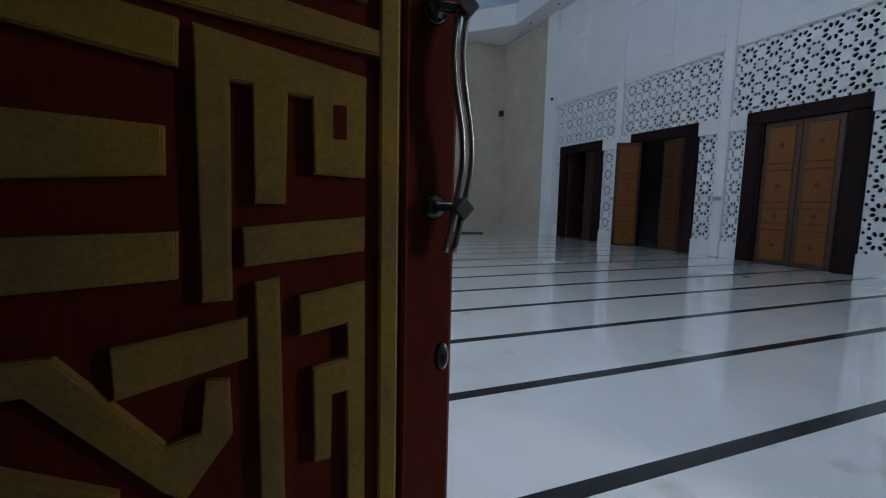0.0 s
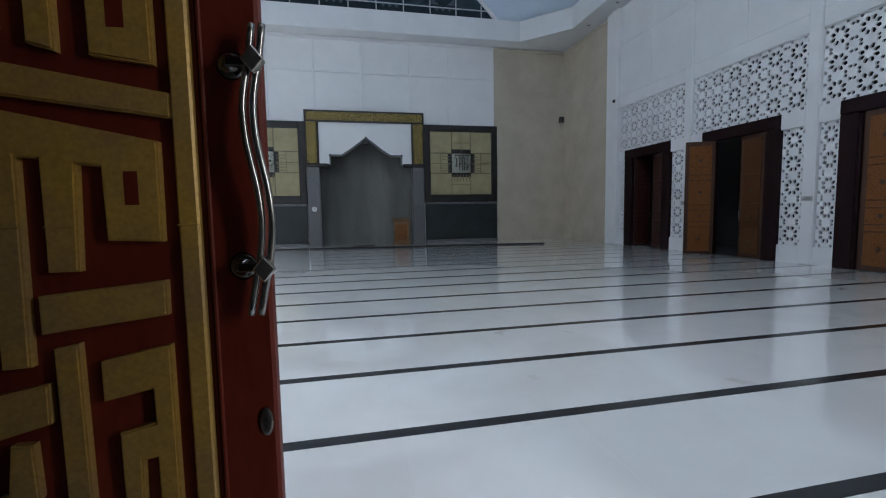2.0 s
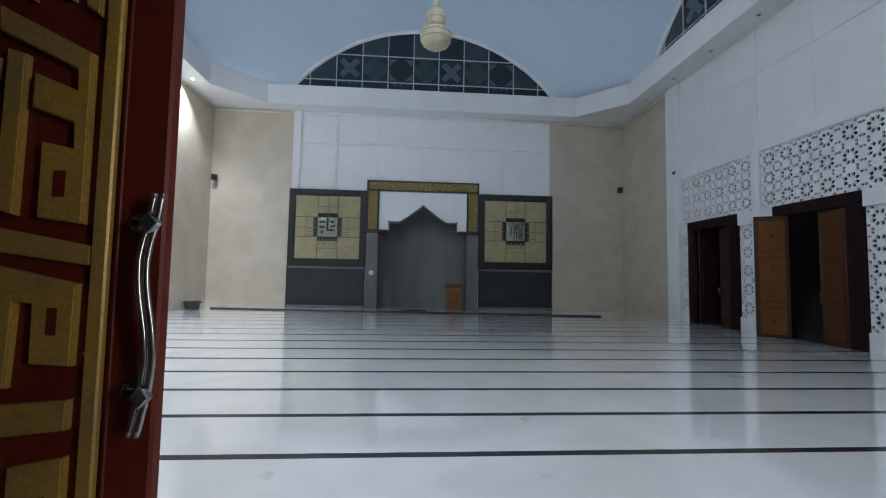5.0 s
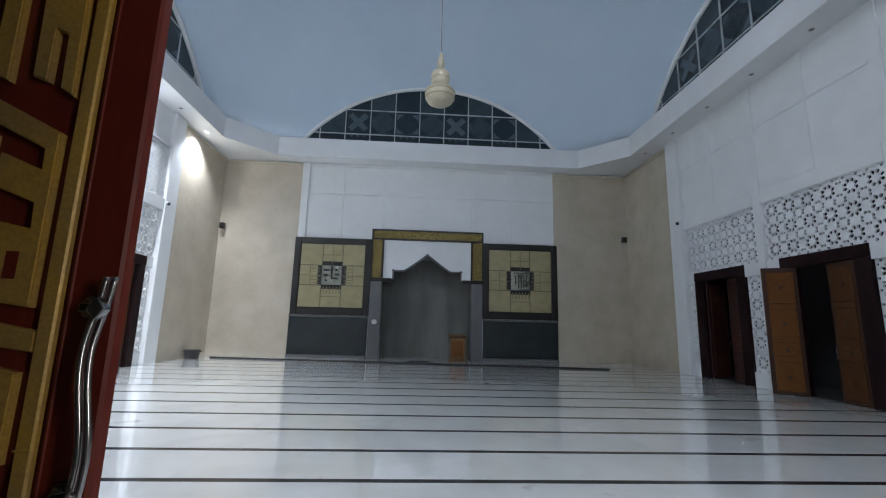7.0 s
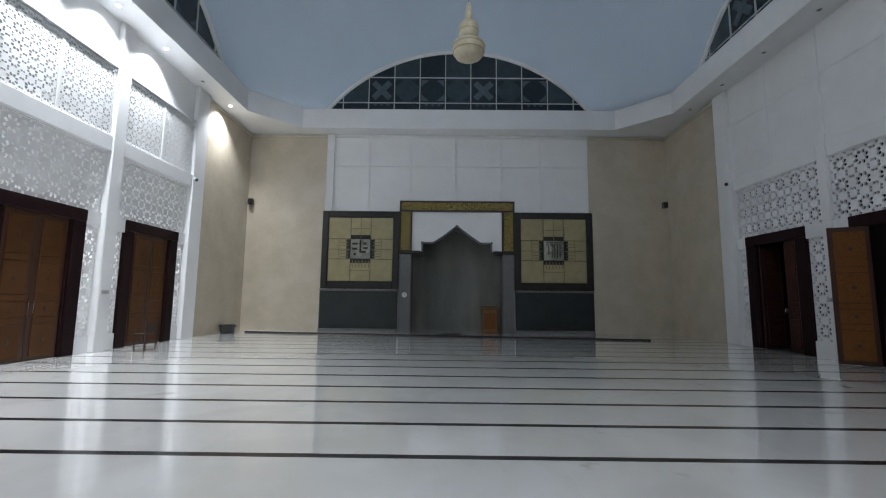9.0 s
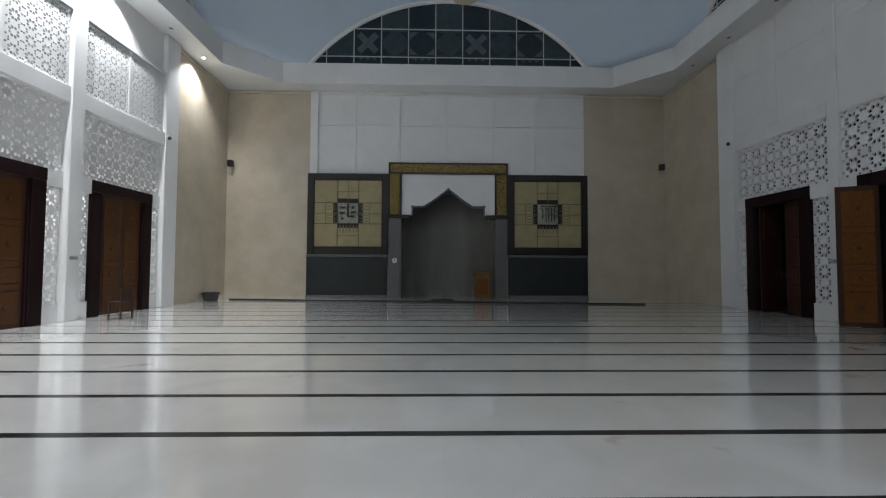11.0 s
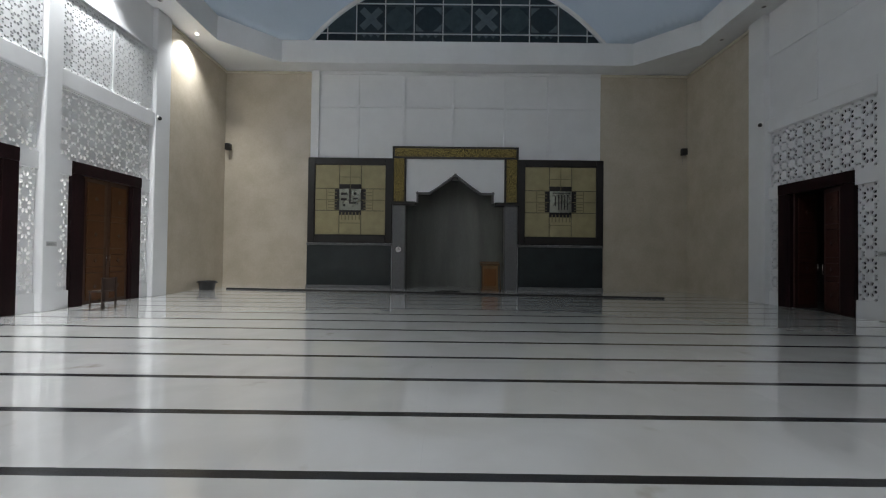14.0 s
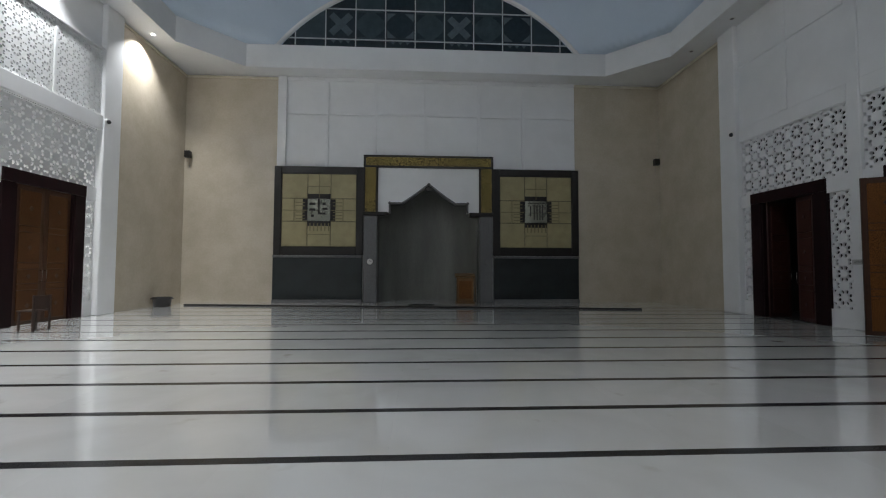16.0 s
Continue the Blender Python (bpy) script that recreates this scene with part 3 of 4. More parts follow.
SIGNGREY = mat("pale_grey_plate", (0.5, 0.5, 0.5), 0.4, scale=8, vary=0.06, fine=0.03)
LAT = "white pierced screen of star rings"
for s, side in ((1, "east"), (-1, "west")):
    X = lambda d: s * (W + d)
    parts = []
    ends = [(N + 0.3, 11.84), (-0.76, S - 0.25)]
    for a, b in ends:
        parts.append(((X(0.03), b, 0), (X(0.3), a, TOP)))
    for c in BAYS:
        lo, hi = c - (1.86 if s > 0 else 1.73), c + 1.73
        parts += [((X(0), lo, 6.0), (X(0.3), hi, TOP)), ((X(0), lo, 5.56), (X(0.3), hi, 6.0))]
        for q in (-1, 1):
            a, b = c + q * 1.262, (hi if q > 0 else lo)
            parts += [((X(0), a, 0), (X(0.2), b, 0.45)), ((X(-0.02), a, 3.40), (X(0.2), b, 3.80))]
    wall = structure(boxes("wall_" + side, parts, PAINT), "white painted side wall with pierced screens and columns", "wall")
    for a, b in ends:
        block("marble_cladding", (X(0), max(b, S), 0), (X(0.029), min(a, N - 0.001), 9.36), BEIGE, wall, "beige marble cladding")
        block("cornice_trim", (X(-0.05), max(b, S), 9.361), (X(0.028), min(a, N - 0.052), 9.45), CREAM, wall, "cream cornice trim", r=0.015)
    for y, w in ((11.47, 0.37), (7.48, 0.22), (3.58, 0.22), (-0.38, 0.37)):
        block("column", (X(-0.05 if s > 0 and w < 0.3 else -0.16), y - w, 0), (X(0.28), y + (w if s < 0 or y > 11 else 0.085 if w < 0.3 else 0.145), TOP - 0.004), PAINT, wall, "white square column", r=0.02)
    for c in BAYS:
        lo, hi = c - (1.86 if s > 0 else 1.73), c + 1.73
        for a, b in ((lo, hi),):
            block("ledge", (X(-0.13 if s < 0 else -0.03), a + 0.005, 5.58), (X(0.05), b - 0.005, 6.02), PAINT, wall, "white projecting ledge", r=0.015)
        lattice("screen", X(0.05), lo + 0.002, hi - 0.002, 3.80, 5.58, 6, 3, s, wall, LAT)
        for q in (-1, 1):
            a, b = sorted((c + q * 1.27, hi - 0.01 if q > 0 else lo + 0.01))
            lattice("screen", X(0.05), a, b, 0.45, 3.40, 1, 5, s, wall, LAT)
        for q in (-1, 1):
            a, b = (c - 1.70, c - 0.06) if q < 0 else (c + 0.06, c + 1.70)
            if s < 0:
                lattice("relief_panel", X(-0.055), a, b, 6.03, 8.0, 4, 5, s, wall, "white raised ornament panel", depth=0.054)
        block("mullion", (X(-0.07 if s < 0 else -0.022), c - (0.05 if s < 0 else 0.16), 6.025), (X(0.01), c + (0.05 if s < 0 else 0.16), 8.03), PAINT, wall, r=0.01)
        block("ledge", (X(-0.12 if s < 0 else -0.03), lo + 0.01, 8.031), (X(0.01), hi - 0.01, 8.12), PAINT, wall, r=0.01)
        if s > 0:
            block("mullion", (X(-0.022), c - 0.16, 8.121), (X(0.01), c + 0.16, TOP - 0.004), PAINT, wall, r=0.01)
    # gallery behind the screens; on the east its darkness is put into the colour
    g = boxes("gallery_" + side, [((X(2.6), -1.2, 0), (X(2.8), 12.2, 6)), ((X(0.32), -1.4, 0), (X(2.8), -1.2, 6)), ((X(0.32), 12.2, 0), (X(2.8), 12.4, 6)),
                                  ((X(0.32), -1.4, 6), (X(2.8), 12.4, 6.2)), ((X(0.30), -1.4, -0.2), (X(2.8), 12.4, -0.004))], PAINT if s < 0 else GALLERYSHADE)
    structure(g, "plain gallery behind the pierced screens", "gallery")
    for i, c in enumerate(BAYS):
        if s > 0:
            opened = ((-100, -16), (117, -5), (0, 0))[i]
            label = ("dark framed double door, one dark maroon leaf standing open inwards", "dark framed double door, one honey-brown carved leaf standing open", "closed pair of carved honey-brown door leaves in dark frame")[i]
        else:
            opened, label = (0, 0), "closed pair of carved brown door leaves in dark frame"
        door_set(s * W, s, c, opened if s > 0 else opened[::-1], label, *((MAROONCARVE, MAROON, MAROONCARVE) if s > 0 and i == 0 else (HONEYCARVE if s > 0 and i == 2 else DOORCARVE, DOORWOOD, HONEYCARVE)))
    # small fittings
    sg, sy = (0.11, -0.07) if s > 0 else (0.0, 0.0)
    for y, z in ((7.48, 1.62), (3.58, 1.62)):
        p_ = block("wall_sign", (X(-0.175 + sg), y + sy - 0.14, z - 0.06), (X(-0.161 + sg), y + sy + 0.14, z + 0.06), SIGNGREY, None, r=0.003)
        tagged(p_, "small grey sign plate on white column", "sign", "column signs")
        for k in (-1, 0, 1):
            block("text_bar", (X(-0.178 + sg), y + sy - 0.11, z + 0.022 * k - 0.005), (X(-0.174 + sg), y + sy + 0.11 - 0.03 * (k + 1), z + 0.022 * k + 0.005), GREY, p_)
    cam_ = empty("security_camera", (X(-0.162), 11.2, 5.88))
    bm = bmesh.new()
    lathe(bm, ((0.07, 0), (0.075, 0.02), (0.06, 0.05)), 20)
    o = part("mount", bm, WHITEPL, cam_, "white mount")
    o.matrix_basis = pose(0, 0, 0, 0, -90 * s, 0)
    bm = bmesh.new()
    bmesh.ops.create_uvsphere(bm, u_segments=18, v_segments=10, radius=0.065)
    o = part("dome", bm, BLACK, cam_, "black dome", smooth=True)
    o.location = (-s * 0.06, 0, -0.015)
    tagged(cam_, "small black dome security camera on white column", "security camera", "security cameras")
    spk = empty("wall_speaker", (s * (W - 0.0), N, 6.05))
    o = block("cabinet", (-s * 0.34, -0.30, -0.13), (-s * 0.12, -0.1, 0.15), BLACK, spk, "black speaker box", r=0.015)
    block("grille", (-s * 0.325, -0.308, -0.115), (-s * 0.135, -0.299, 0.135), BRONZE, o, r=0.002)
    block("bracket", (-s * 0.26, -0.11, -0.04), (-s * 0.20, -0.001, 0.04), BLACK, spk, r=0.004)
    bm = bmesh.new()
    tube(bm, [(-s * 0.2, -0.02, -0.04), (-s * 0.19, -0.012, -0.25), (-s * 0.21, -0.012, -0.5)], 0.006, 6)
    part("cable", bm, PLASTER, spk)
    tagged(spk, "small black wall speaker high in the marble corner", "speaker", "wall speakers")

# ---- entrance wall and an added, unseen porch behind the camera ----
wall_s = boxes("wall_south", [((-W - 0.3, S - 0.25, 0), (-2.43, S, TOP)), ((1.15, S - 0.25, 0), (W + 0.3, S, TOP)), ((-2.43, S - 0.25, 3.6), (1.15, S, TOP)),
                              ((-W, S - 0.25, TOP), (W, S, 10.44))], PAINT)
structure(wall_s, "white entrance wall", "wall")
# The return wall is added to shade the leaf towards its hinge side.
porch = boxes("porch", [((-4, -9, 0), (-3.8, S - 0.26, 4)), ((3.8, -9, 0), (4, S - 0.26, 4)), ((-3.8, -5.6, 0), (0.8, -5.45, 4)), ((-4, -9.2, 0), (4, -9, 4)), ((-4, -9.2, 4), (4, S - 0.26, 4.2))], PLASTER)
structure(porch, "plain grey unseen porch with a return wall added to shade the door leaf", "porch")

# ---- soffit ring, vault and lunettes ----
HX, HY, KX, KY = 9.12, 9.47, 7.37, 7.65
ring = [(KX, HY), (HX, KY), (HX, -KY), (KX, -HY), (-KX, -HY), (-HX, -KY), (-HX, KY), (-KX, HY)]
outer = [(KX, 10.62), (10.42, KY), (10.42, -KY), (KX, -10.62), (-KX, -10.62), (-10.42, -KY), (-10.42, KY), (-KX, 10.62)]
corner = [(10.42, 10.62), (10.42, -10.62), (-10.42, -10.62), (-10.42, 10.62)]
bm = bmesh.new()
V = lambda p, z: bm.verts.new((p[0], C + p[1], z))
lo_i, hi_i, lo_o, lo_c = [V(p, TOP) for p in ring], [V(p, 10.44) for p in ring], [V(p, TOP) for p in outer], [V(p, TOP) for p in corner]
back = [V((p[0] * 1.07, p[1] * 1.07), 10.44) for p in ring]
for i in range(8):
    j = (i + 1) % 8
    bm.faces.new((lo_i[i], lo_i[j], hi_i[j], hi_i[i]))
    bm.faces.new((hi_i[i], hi_i[j], back[j], back[i]))
    bm.faces.new((lo_o[i], lo_o[j], lo_i[j], lo_i[i]))
    if i % 2 == 0:
        bm.faces.new((lo_o[i], lo_c[i // 2], lo_o[j]))
bmesh.ops.recalc_face_normals(bm, faces=bm.faces[:])
structure(part("ceiling_soffit", bm, PAINT), "white soffit ring and fascia with chamfered corners", "ceiling")

RS2, ZC, AX, AY = 8.05 ** 2 + 9.6 ** 2, 5.44, 9.5, 9.7
bm = bmesh.new()
n = 96
grid = []
for i in range(n + 1):
    row = []
    for j in range(n + 1):
        x, y = AX * (2 * i / n - 1), AY * (2 * j / n - 1)
        row.append(bm.verts.new((x, C + y, max(10.44, ZC + math.sqrt(max(RS2 - x * x - y * y, 0.01))))))
    grid.append(row)
for i in range(n):
    for j in range(n):
        bm.faces.new((grid[i][j], grid[i][j + 1], grid[i + 1][j + 1], grid[i + 1][j]))
vault = structure(part("ceiling_vault", bm, CEIL, smooth=True), "pale blue-white sail vault", "ceiling")


def lunette(m, a, name):
    """Arched window of square dark glass panes with white bars, built in its own x-z plane."""
    w = empty(name)
    r2 = RS2 - a * a
    top = lambda x: ZC + math.sqrt(max(r2 - x * x, 0.01))
    half, pitch = math.sqrt(r2 - (10.44 - ZC) ** 2), 1.225
    rows = (10.44, 10.86, 12.14, 13.6)
    for k in range(-5, 6):
        x0, x1 = max((k - 0.5) * pitch, -half), min((k + 0.5) * pitch, half)
        if x1 - x0 < 0.05:
            continue
        for j in range(3):
            xs = [x0 + (x1 - x0) * q / 10 for q in range(11)]
            tops = [(x, min(rows[j + 1], top(x))) for x in xs]
            tops = [(x, z) for x, z in tops if z > rows[j] + 0.01]
            if len(tops) < 2:
                continue
            bm = bmesh.new()
            prism(bm, [(tops[0][0], rows[j])] + tops + [(tops[-1][0], rows[j])], 1, 0.0, 0.03)
            full = len(tops) == 11 and min(z for _, z in tops) > rows[j + 1] - 0.02
            kind = (k + 2 * j) % 4
            pane = part("pane", bm, (GLASS, GLASSDARK, GLASS, GLASSDARK)[kind] if j else GLASSDARK, w)
            cx, h = (x0 + x1) / 2, rows[j + 1] - rows[j]
            if j == 1 and full:
                cz = (rows[1] + rows[2]) / 2
                bm = bmesh.new()
                if k in (-3, 1):
                    for q in (1, -1):
                        prism(bm, [(cx - 0.50, cz - q * 0.30), (cx - 0.30, cz - q * 0.50), (cx + 0.50, cz + q * 0.30), (cx + 0.30, cz + q * 0.50)], 1, -0.012 - 0.003 * q, 0.001)
                    part("star_ornament", bm, GLASSLIGHT, pane, "pale blue-grey cross star")
                else:
                    for sx in (-1, 1):
                        for sz in (-1, 1):
                            prism(bm, [(cx + sx * 0.55, cz + sz * 0.52), (cx + sx * 0.55, cz + sz * 0.18), (cx + sx * 0.40, cz + sz * 0.34), (cx + sx * 0.18, cz + sz * 0.52)], 1, -0.012, 0.001)
                    part("star_ornament", bm, GLASSDARK if (k % 2 == 0) else GLASSLIGHT, pane)
            elif j == 2 and full or (j == 0 and full):
                bm = bmesh.new()
                zz = rows[j + 1] if j == 0 else rows[j]
                q = -1 if j == 0 else 1
                for d in (-0.3, 0, 0.3):
                    prism(bm, [(cx + d - 0.14, zz), (cx + d, zz + q * 0.16), (cx + d + 0.14, zz)], 1, -0.012, 0.001)
                part("star_ornament", bm, GLASSDARK if kind % 2 == 0 else GLASSLIGHT, pane)
    for k in range(-5, 5):
        x = (k + 0.5) * pitch
        if abs(x) < half - 0.1:
            block("glazing_bar", (x - 0.019, -0.045, 10.44), (x + 0.019, 0.02, top(x)), BARS, w, "white glazing bar")
    for z in rows[1:3]:
        hw = math.sqrt(max(r2 - (z - ZC) ** 2, 0))
        block("glazing_bar", (-hw, -0.044, z - 0.019), (hw, 0.021, z + 0.019), BARS, w, "white glazing bar")
    bm = bmesh.new()
    tube(bm, [(x, -0.03, top(x) - 0.02) for x in [half * math.sin(math.pi * q / 60) for q in range(-30, 31)]], 0.10, 10)
    part("arch_frame", bm, PAINT, w, "white curved arch frame", smooth=True)
    w.matrix_world = m
    return structure(w, "arched lunette of dark blue patterned glass with white bars", "window")


lunette(pose(0, C + AY + 0.005, 0), 9.6, "window_1")
lunette(pose(AX + 0.005, C, 0, 0, 0, -90), 9.6, "window_2")
lunette(pose(-AX - 0.005, C, 0, 0, 0, 90), 9.6, "window_3")
structure(block("window_4", (-6.2, C - AY - 0.1, 10.44), (6.2, C - AY - 0.02, 13.4), GLASS), "high south lunette glazing", "window")

# ---- recessed downlights along the west soffit ----
for i, (sx, y) in enumerate([(-9.63, y) for y in SPOTS_Y] + [(-9.63, 10.7), (9.63, 12.78), (9.63, 10.7), (9.63, 8.6), (9.63, 6.55), (9.63, 4.5)]):
    lit = i < len(SPOTS_Y)
    d = empty("downlight", (sx, y, TOP))
    bm = bmesh.new()
    lathe(bm, ((0.095, 0.001), (0.1, -0.008), (0.075, -0.012), (0.07, -0.004)), 24)
    part("trim_ring", bm, WHITEPL, d, "white trim ring", smooth=False)
    bm = bmesh.new()
    lathe(bm, ((0.06, -0.0125), (0.058, -0.016), (0.02, -0.018)), 20)
    part("lens", bm, GLOW if lit else GREY, d, "lit lens" if lit else "unlit lens")
    tagged(d, "lit round recessed downlight in white soffit" if lit else "unlit round recessed downlight in white soffit", "downlight", "downlights")

# ---- hanging lantern ----
lamp = empty("pendant_lantern", (0.0, C, 7.38))
for name, prof in (("bowl", ((0.05, 0), (0.24, 0.03), (0.33, 0.09), (0.38, 0.18), (0.40, 0.30), (0.385, 0.40), (0.30, 0.47), (0.17, 0.52))),
                   ("collar", ((0.17, 0.521), (0.22, 0.58), (0.245, 0.67), (0.235, 0.74), (0.25, 0.80), (0.235, 0.91), (0.17, 0.98), (0.10, 1.0))),
                   ("neck", ((0.09, 1.001), (0.08, 1.13), (0.105, 1.18), (0.10, 1.24), (0.075, 1.30), (0.06, 1.45), (0.015, 1.53)))):
    bm = bmesh.new()
    lathe(bm, prof, 32)
    part(name, bm, LAMPCREAM, lamp, "cream metal " + name, smooth=True)
for z, r in ((0.19, 0.384), (0.33, 0.399), (0.74, 0.236)):
    bm = bmesh.new()
    lathe(bm, ((r, z - 0.015), (r + 0.012, z), (r, z + 0.015)), 32)
    part("ring", bm, TILE, lamp, "pale gold ring")
bm = bmesh.new()
tube(bm, [(0, 0, 1.52), (0, 0, 10.68)], 0.012, 8)
part("cable", bm, GREY, lamp, "thin grey hanging cable")
tagged(lamp, "cream tiered lantern hanging on a long thin cable from the vault", "pendant lamp")

# ---- lectern, mat, tub, chair ----
pod = empty("lectern", (1.50, 15.45, 0))
block("body", (-0.34, -0.22, 0.08), (0.34, 0.22, 1.05), ORANGEWOOD, pod, "golden-brown wooden body", r=0.012)
block("plinth", (-0.38, -0.26, 0), (0.38, 0.26, 0.079), ORANGEWOOD, pod, r=0.012)
block("front_panel", (-0.26, -0.235, 0.2), (0.26, -0.219, 0.92), HONEYCARVE, pod, "carved front panel", r=0.006)
top = block("top", (-0.4, -0.27, 0), (0.4, 0.27, 0.05), ORANGEWOOD, pod, "sloping reading top", r=0.012)
top.matrix_basis = pose(0, 0, 1.105, 8)
block("top_rail", (-0.4, 0.18, 1.051), (0.4, 0.22, 1.22), ORANGEWOOD, pod, r=0.008)
tagged(pod, "golden-brown wooden lectern standing in the mihrab", "lectern")
st = empty("prayer_staff", (1.98, 15.5, 0))
bm = bmesh.new()
tube(bm, [(0, 0, 0.0), (-0.03, 0.06, 0.6), (-0.06, 0.12, 1.2)], 0.016, 8)
part("shaft", bm, ORANGEWOOD, st, smooth=True)
block("foot", (-0.03, -0.03, 0), (0.03, 0.03, 0.03), BLACK, st, r=0.004)
tagged(st, "thin brown wooden staff leaning beside the lectern", "staff")
bm = bmesh.new()
nn = 14
g_ = [[bm.verts.new((-0.5 + i / nn, -0.22 + 0.44 * j / nn, 0.035 + 0.035 * noise.noise(Vector((i * 0.22, j * 0.22, 2))))) for j in range(nn + 1)] for i in range(nn + 1)]
for i in range(nn):
    for j in range(nn):
        bm.faces.new((g_[i][j], g_[i + 1][j], g_[i + 1][j + 1], g_[i][j + 1]))
bmesh.ops.solidify(bm, geom=bm.faces[:], thickness=0.015)
tagged(part("crumpled_mat", bm, CLOTH, smooth=True), "crumpled dark prayer mat on the floor before the niche", "mat").matrix_world = pose(-0.3, 14.35, 0.004, 0, 0, 8)

tub = empty("plastic_tub", (-9.72, 13.95, 0))
bm = bmesh.new()
lathe(bm, ((0.25, 0.0), (0.27, 0.02), (0.305, 0.31), (0.33, 0.32), (0.33, 0.35), (0.31, 0.35), (0.29, 0.32), (0.25, 0.04)), 28)
part("bowl", bm, BLACK, tub, smooth=True)
for s in (-1, 1):
    bm = bmesh.new()
    tube(bm, [(s * 0.30, -0.09, 0.31), (s * 0.37, -0.07, 0.29), (s * 0.37, 0.07, 0.29), (s * 0.30, 0.09, 0.31)], 0.014, 8)
    part("handle", bm, BLACK, tub, smooth=True)
tagged(tub, "round black plastic tub with handles by the marble wall", "tub")

ch = empty("wooden_chair", (-9.1, 8.05, 0))
for x in (-0.19, 0.19):
    for y in (-0.17, 0.17):
        block("leg", (x - 0.02, y - 0.02, 0), (x + 0.02, y + 0.02, 0.43 if y < 0 else 0.80), STOOLWOOD, ch, r=0.005)
block("seat", (-0.23, -0.21, 0.431), (0.23, 0.149, 0.465), STOOLWOOD, ch, "brown wooden seat", r=0.008)
block("backrest", (-0.169, 0.155, 0.469), (0.169, 0.18, 0.79), STOOLWOOD, ch, "brown plank backrest", r=0.008)
for y in (-0.17, 0.17):
    block("stretcher", (-0.169, y - 0.012, 0.18), (0.169, y + 0.012, 0.205), STOOLWOOD, ch, r=0.004)
ch.rotation_euler = (0, 0, radians(-97))
tagged(ch, "small dark brown wooden chair beside the closed door", "chair")

# ---- the entrance leaf beside the path ----
DOOR_U, DOOR_T = 0.872, 0.035
door = empty("door_1")
door.matrix_world = pose(-1.876, -4.0026, 0, 0, 0, -3.6)      # local x along the leaf, -y towards the porch
block("panel_ground", (-0.40, 0.006, 0.05), (0.768, DOOR_T - 0.002, 3.3), RED, door, "red-brown painted ground", r=0.002)
for a, b in ((-0.52, -0.401), (0.769, DOOR_U)):
    block("stile", (a, 0.0, 0.01), (b, DOOR_T, 3.4), RED, door, "red-brown painted stile", r=0.006)
block("rail", (-0.40, 0.0, 3.301), (0.768, DOOR_T, 3.4), RED, door, "red-brown painted rail", r=0.004)
block("stile_bead", (0.772, -0.004, 0.02), (0.779, 0.002, 3.39), RED, door, r=0.002)


def relief(name, outline, material, label, holes=(), parent=None, proud=0.012):
    """A raised flat shape on the leaf with softened edges; holes are cut through it."""
    bm = bmesh.new()
    prism(bm, outline, 1, -proud, 0.010)
    bmesh.ops.bevel(bm, geom=[e for e in bm.edges if e.verts[0].co.y < 0 and e.verts[1].co.y < 0], offset=0.0035, segments=2, affect='EDGES')
    o = part(name, bm, material, parent or door, label)
    for a, b, c, d in holes:
        block("counter", (a, -proud - 0.0006, b), (c, -0.004, d), RED, o, "red-brown painted counter")
    return o


for a, b in ((0.725, 0.760), (-0.36, -0.325)):
    block("gold_border", (a, -0.010, 0.10), (b, 0.008, 3.28), GOLD, door, "gold painted border strip", r=0.004)
for z in (0.56, 1.635, 2.69):
    k = 0.18 if z > 1 else -0.1
    relief("gold_border", [(-0.32, z + k * 0.6), (-0.32, z + 0.05 + k * 0.6), (0.44, z + 0.05), (0.7245, z), (0.7245, z - 0.042), (0.44, z - 0.005)], GOLD, "gold painted border strip", proud=0.0098)

LETTER = "gold painted relief letter"
# middle panel
relief("letter_relief", [(0.436, 1.609), (0.701, 1.554), (0.699, 1.382), (0.612, 1.386), (0.610, 1.511), (0.572, 1.515), (0.565, 1.334),
                         (0.517, 1.334), (0.518, 1.524), (0.484, 1.527), (0.478, 1.172), (0.434, 1.170)], GOLD, LETTER, [(0.645, 1.446, 0.667, 1.503)])
relief("letter_relief", [(0.498, 1.294), (0.699, 1.314), (0.698, 1.252), (0.498, 1.228)], GOLD, LETTER)
relief("letter_relief", [(0.585, 1.175), (0.699, 1.198), (0.699, 0.68), (0.665, 0.68), (0.665, 0.993), (0.640, 0.989), (0.637, 0.866),
                         (0.607, 0.863), (0.606, 1.043), (0.666, 1.058), (0.665, 1.120), (0.585, 1.103)], GOLD, LETTER)
relief("letter_relief", [(0.514, 1.202), (0.553, 1.209), (0.556, 0.70), (0.516, 0.70)], GOLD, LETTER)
relief("letter_relief", [(0.303, 1.103), (0.501, 1.141), (0.500, 1.070), (0.305, 1.017)], GOLD, LETTER)
relief("letter_relief", [(0.10, 1.091), (0.228, 1.094), (0.372, 0.930), (0.424, 0.949), (0.434, 1.036), (0.469, 1.035), (0.472, 0.936), (0.398, 0.830),
                         (0.366, 0.850), (0.19, 1.036), (0.10, 1.030)], GOLD, LETTER)
relief("letter_relief", [(-0.20, 1.72), (0.416, 1.612), (0.412, 1.541), (-0.20, 1.65)], GOLD, LETTER)
relief("letter_relief", [(-0.10, 1.478), (0.390, 1.451), (0.388, 1.375), (-0.10, 1.345)], GOLD, LETTER)
relief("letter_relief", [(-0.20, 1.262), (0.402, 1.287), (0.399, 1.210), (-0.20, 1.165)], GOLD, LETTER)
relief("letter_relief", [(-0.20, 1.03), (0.06, 1.06), (0.06, 0.70), (-0.20, 0.66)], GOLD, LETTER)
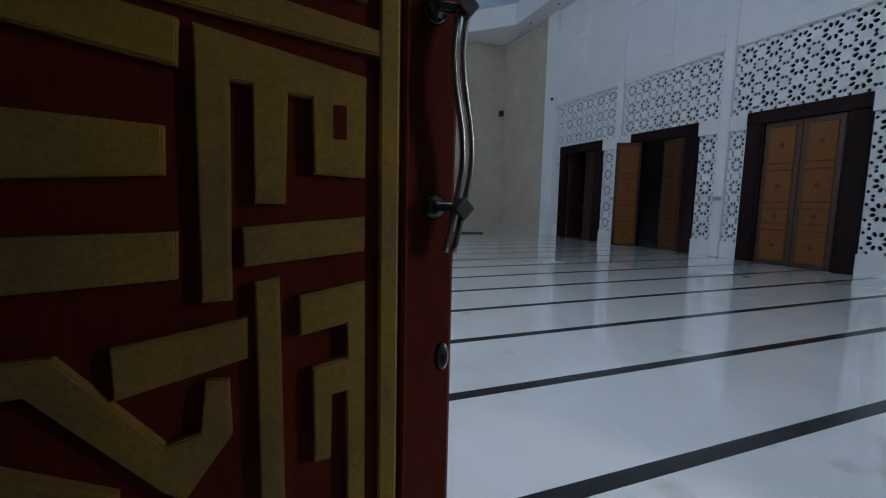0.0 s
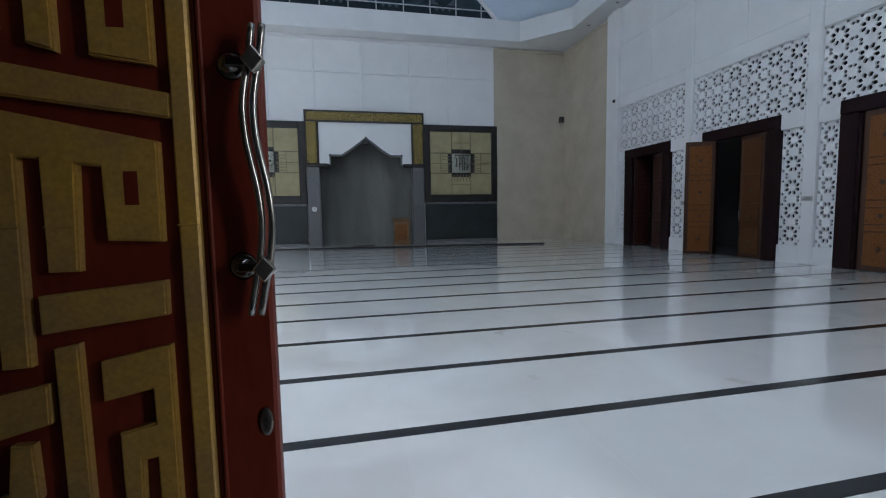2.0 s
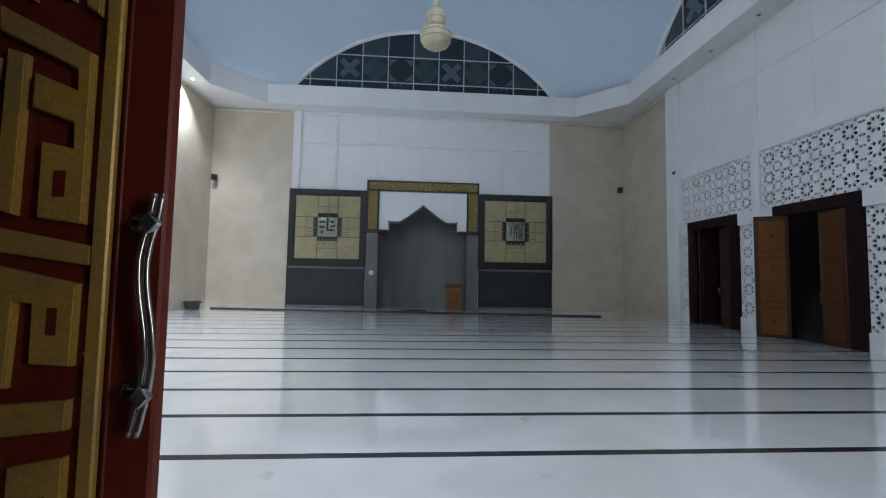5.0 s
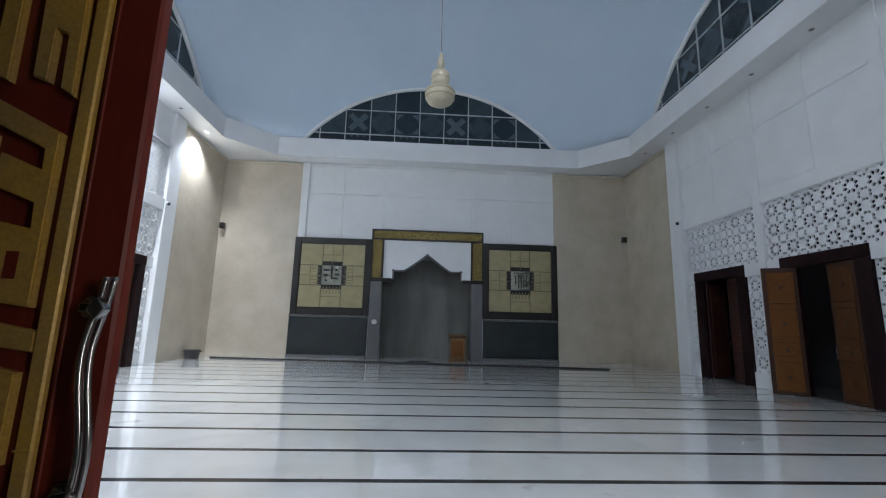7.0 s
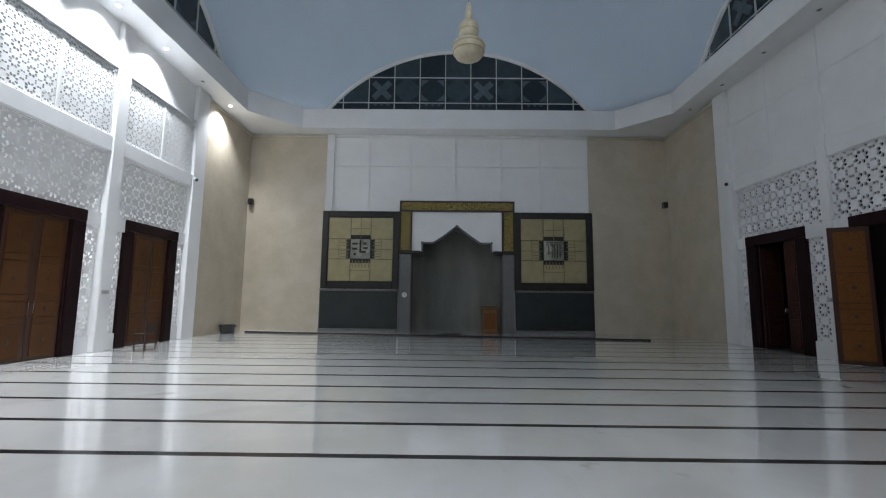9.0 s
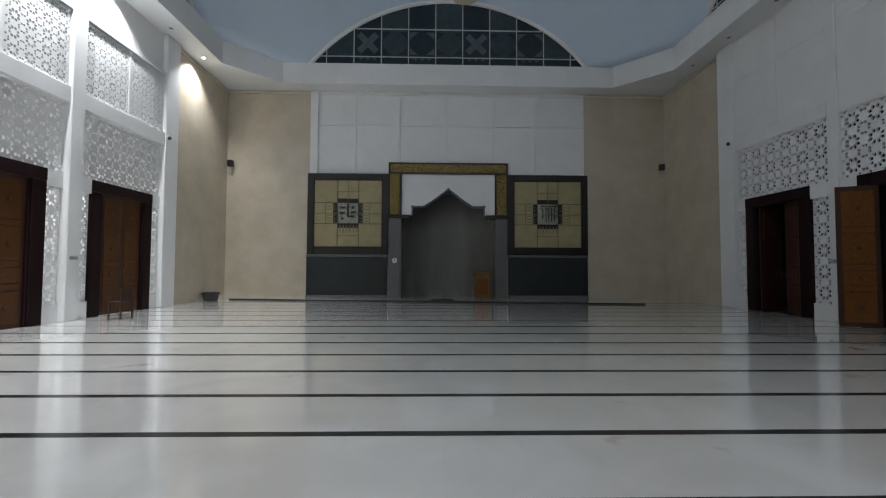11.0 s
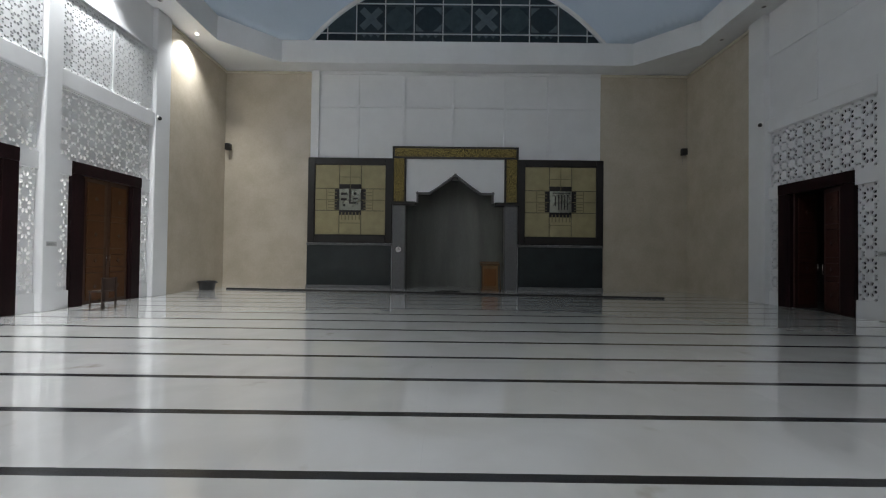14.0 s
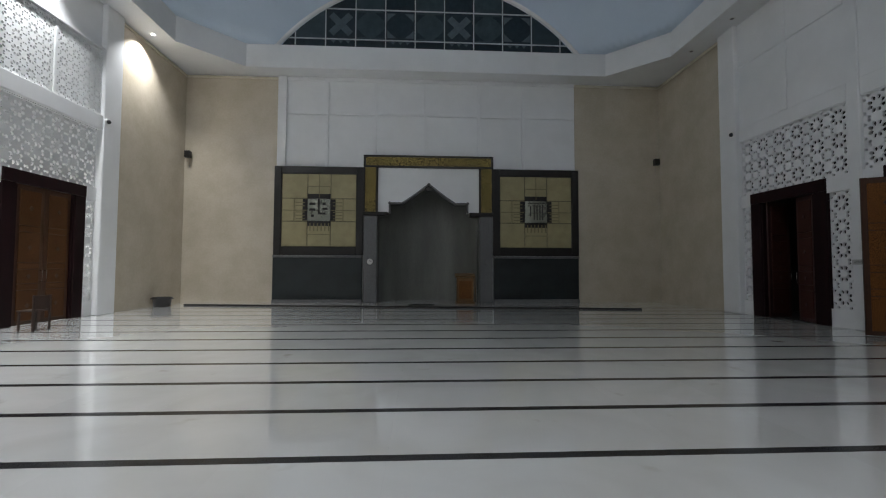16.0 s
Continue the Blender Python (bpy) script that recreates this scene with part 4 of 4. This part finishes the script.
relief("letter_relief", [(0.12, 0.94), (0.30, 0.86), (0.30, 0.68), (0.12, 0.68)], GOLD, LETTER)
for a, b in ((0.436, 0.482), (0.517, 0.566), (0.612, 0.7), (0.725, 0.76)):
    block("paint_ridge", (a, -0.0132, 1.4085 + (b - a) * 0.02), (b, -0.009, 1.412), GOLD, door, "raised paint seam across the relief", r=0.0008)
# upper panel
relief("letter_relief", [(0.491, 2.162), (0.702, 2.056), (0.703, 1.681), (0.606, 1.694), (0.605, 1.858), (0.674, 1.844), (0.671, 1.900),
                         (0.578, 1.934), (0.580, 2.010), (0.674, 1.972), (0.672, 2.020), (0.497, 2.104)], GOLD, LETTER, [(0.637, 1.738, 0.664, 1.795)])
relief("letter_relief", [(0.516, 2.064), (0.558, 2.052), (0.556, 1.698), (0.515, 1.710)], GOLD, LETTER)
relief("letter_relief", [(0.20, 2.17), (0.498, 2.045), (0.494, 1.994), (0.20, 2.09)], GOLD, LETTER)
relief("letter_relief", [(0.425, 1.985), (0.472, 1.975), (0.471, 1.733), (0.425, 1.745)], GOLD, LETTER)
relief("letter_relief", [(0.20, 2.04), (0.38, 1.99), (0.38, 1.75), (0.20, 1.79)], GOLD, LETTER, [(0.26, 1.84, 0.31, 1.93)])
relief("letter_relief", [(0.600, 2.62), (0.702, 2.60), (0.713, 2.141), (0.680, 2.163), (0.676, 2.292), (0.649, 2.304), (0.649, 2.177), (0.614, 2.189)], GOLD, LETTER)
relief("letter_relief", [(0.514, 2.62), (0.557, 2.61), (0.562, 2.176), (0.517, 2.198)], GOLD, LETTER)
relief("letter_relief", [(0.20, 2.66), (0.46, 2.62), (0.46, 2.55), (0.40, 2.56), (0.40, 2.25), (0.20, 2.31)], GOLD, LETTER)

for z in (0.4, 1.7, 3.0):
    bm = bmesh.new()
    tube(bm, [(-0.522, 0.018, z), (-0.522, 0.018, z + 0.12)], 0.012, 10)
    part("hinge", bm, CHROME, door, "steel hinge barrel", smooth=True)
pull = part("pull_handle", bmesh.new(), CHROME, door, "curved chrome pull handle of two bars")
for z, u in ((1.684, 0.826), (1.334, 0.828)):
    bm = bmesh.new()
    lathe(bm, ((0.023, 0), (0.025, 0.006), (0.019, 0.011), (0.012, 0.014), (0.011, 0.026), (0.006, 0.029)), 24)
    o = part("rosette", bm, DARKCHROME, pull, "dark chrome rosette", smooth=True)
    o.matrix_basis = pose(u, 0, z, 90)
    block("clamp_arm", (u - 0.004, -0.032, z - 0.008), (u + 0.044, -0.020, z + 0.008), DARKCHROME, pull, r=0.002)
    bm = bmesh.new()
    prism(bm, [(-0.019, 0), (0, 0.023), (0.019, 0), (0, -0.023)], 1, -0.010, 0.010)
    soften(bm, 0.002)
    part("clamp", bm, CHROME, pull, "chrome diamond clamp").matrix_basis = pose(u + 0.046, -0.044, z - 0.002)
for du in (-0.0085, 0.0085):
    bm = bmesh.new()
    pts = []
    for k in range(33):
        z = 1.250 + 0.495 * k / 32
        f = (z - 1.334) / 0.35
        bend = 0.869 + 0.011 * math.sin(2 * math.pi * min(max(1 - f, 0), 1) + math.pi) + (0.14 * (f - 1) * 0.35 if f > 1 else 0.20 * f * 0.35 if f < 0 else 0)
        pts.append((bend + du, -0.032 - 0.010 * math.sin(math.pi * min(max(f, 0), 1)), z))
    tube(bm, pts, 0.0062, 10)
    part("rod", bm, CHROME, pull, "curved chrome rod", smooth=True)
bm = bmesh.new()
lathe(bm, ((0.012, 0), (0.012, 0.004), (0.009, 0.006), (0.003, 0.006)), 20)
bmesh.ops.scale(bm, vec=(1, 2.3, 1), verts=bm.verts)
esc = part("escutcheon", bm, CHROME, door, "chrome keyhole plate")
esc.matrix_basis = pose(0.853, 0, 1.04, 90)
block("keyhole", (-0.003, -0.012, 0.0058), (0.003, 0.006, 0.0068), BLACK, esc)
structure(door, "red-brown entrance door leaf with gold Kufic relief", "door")
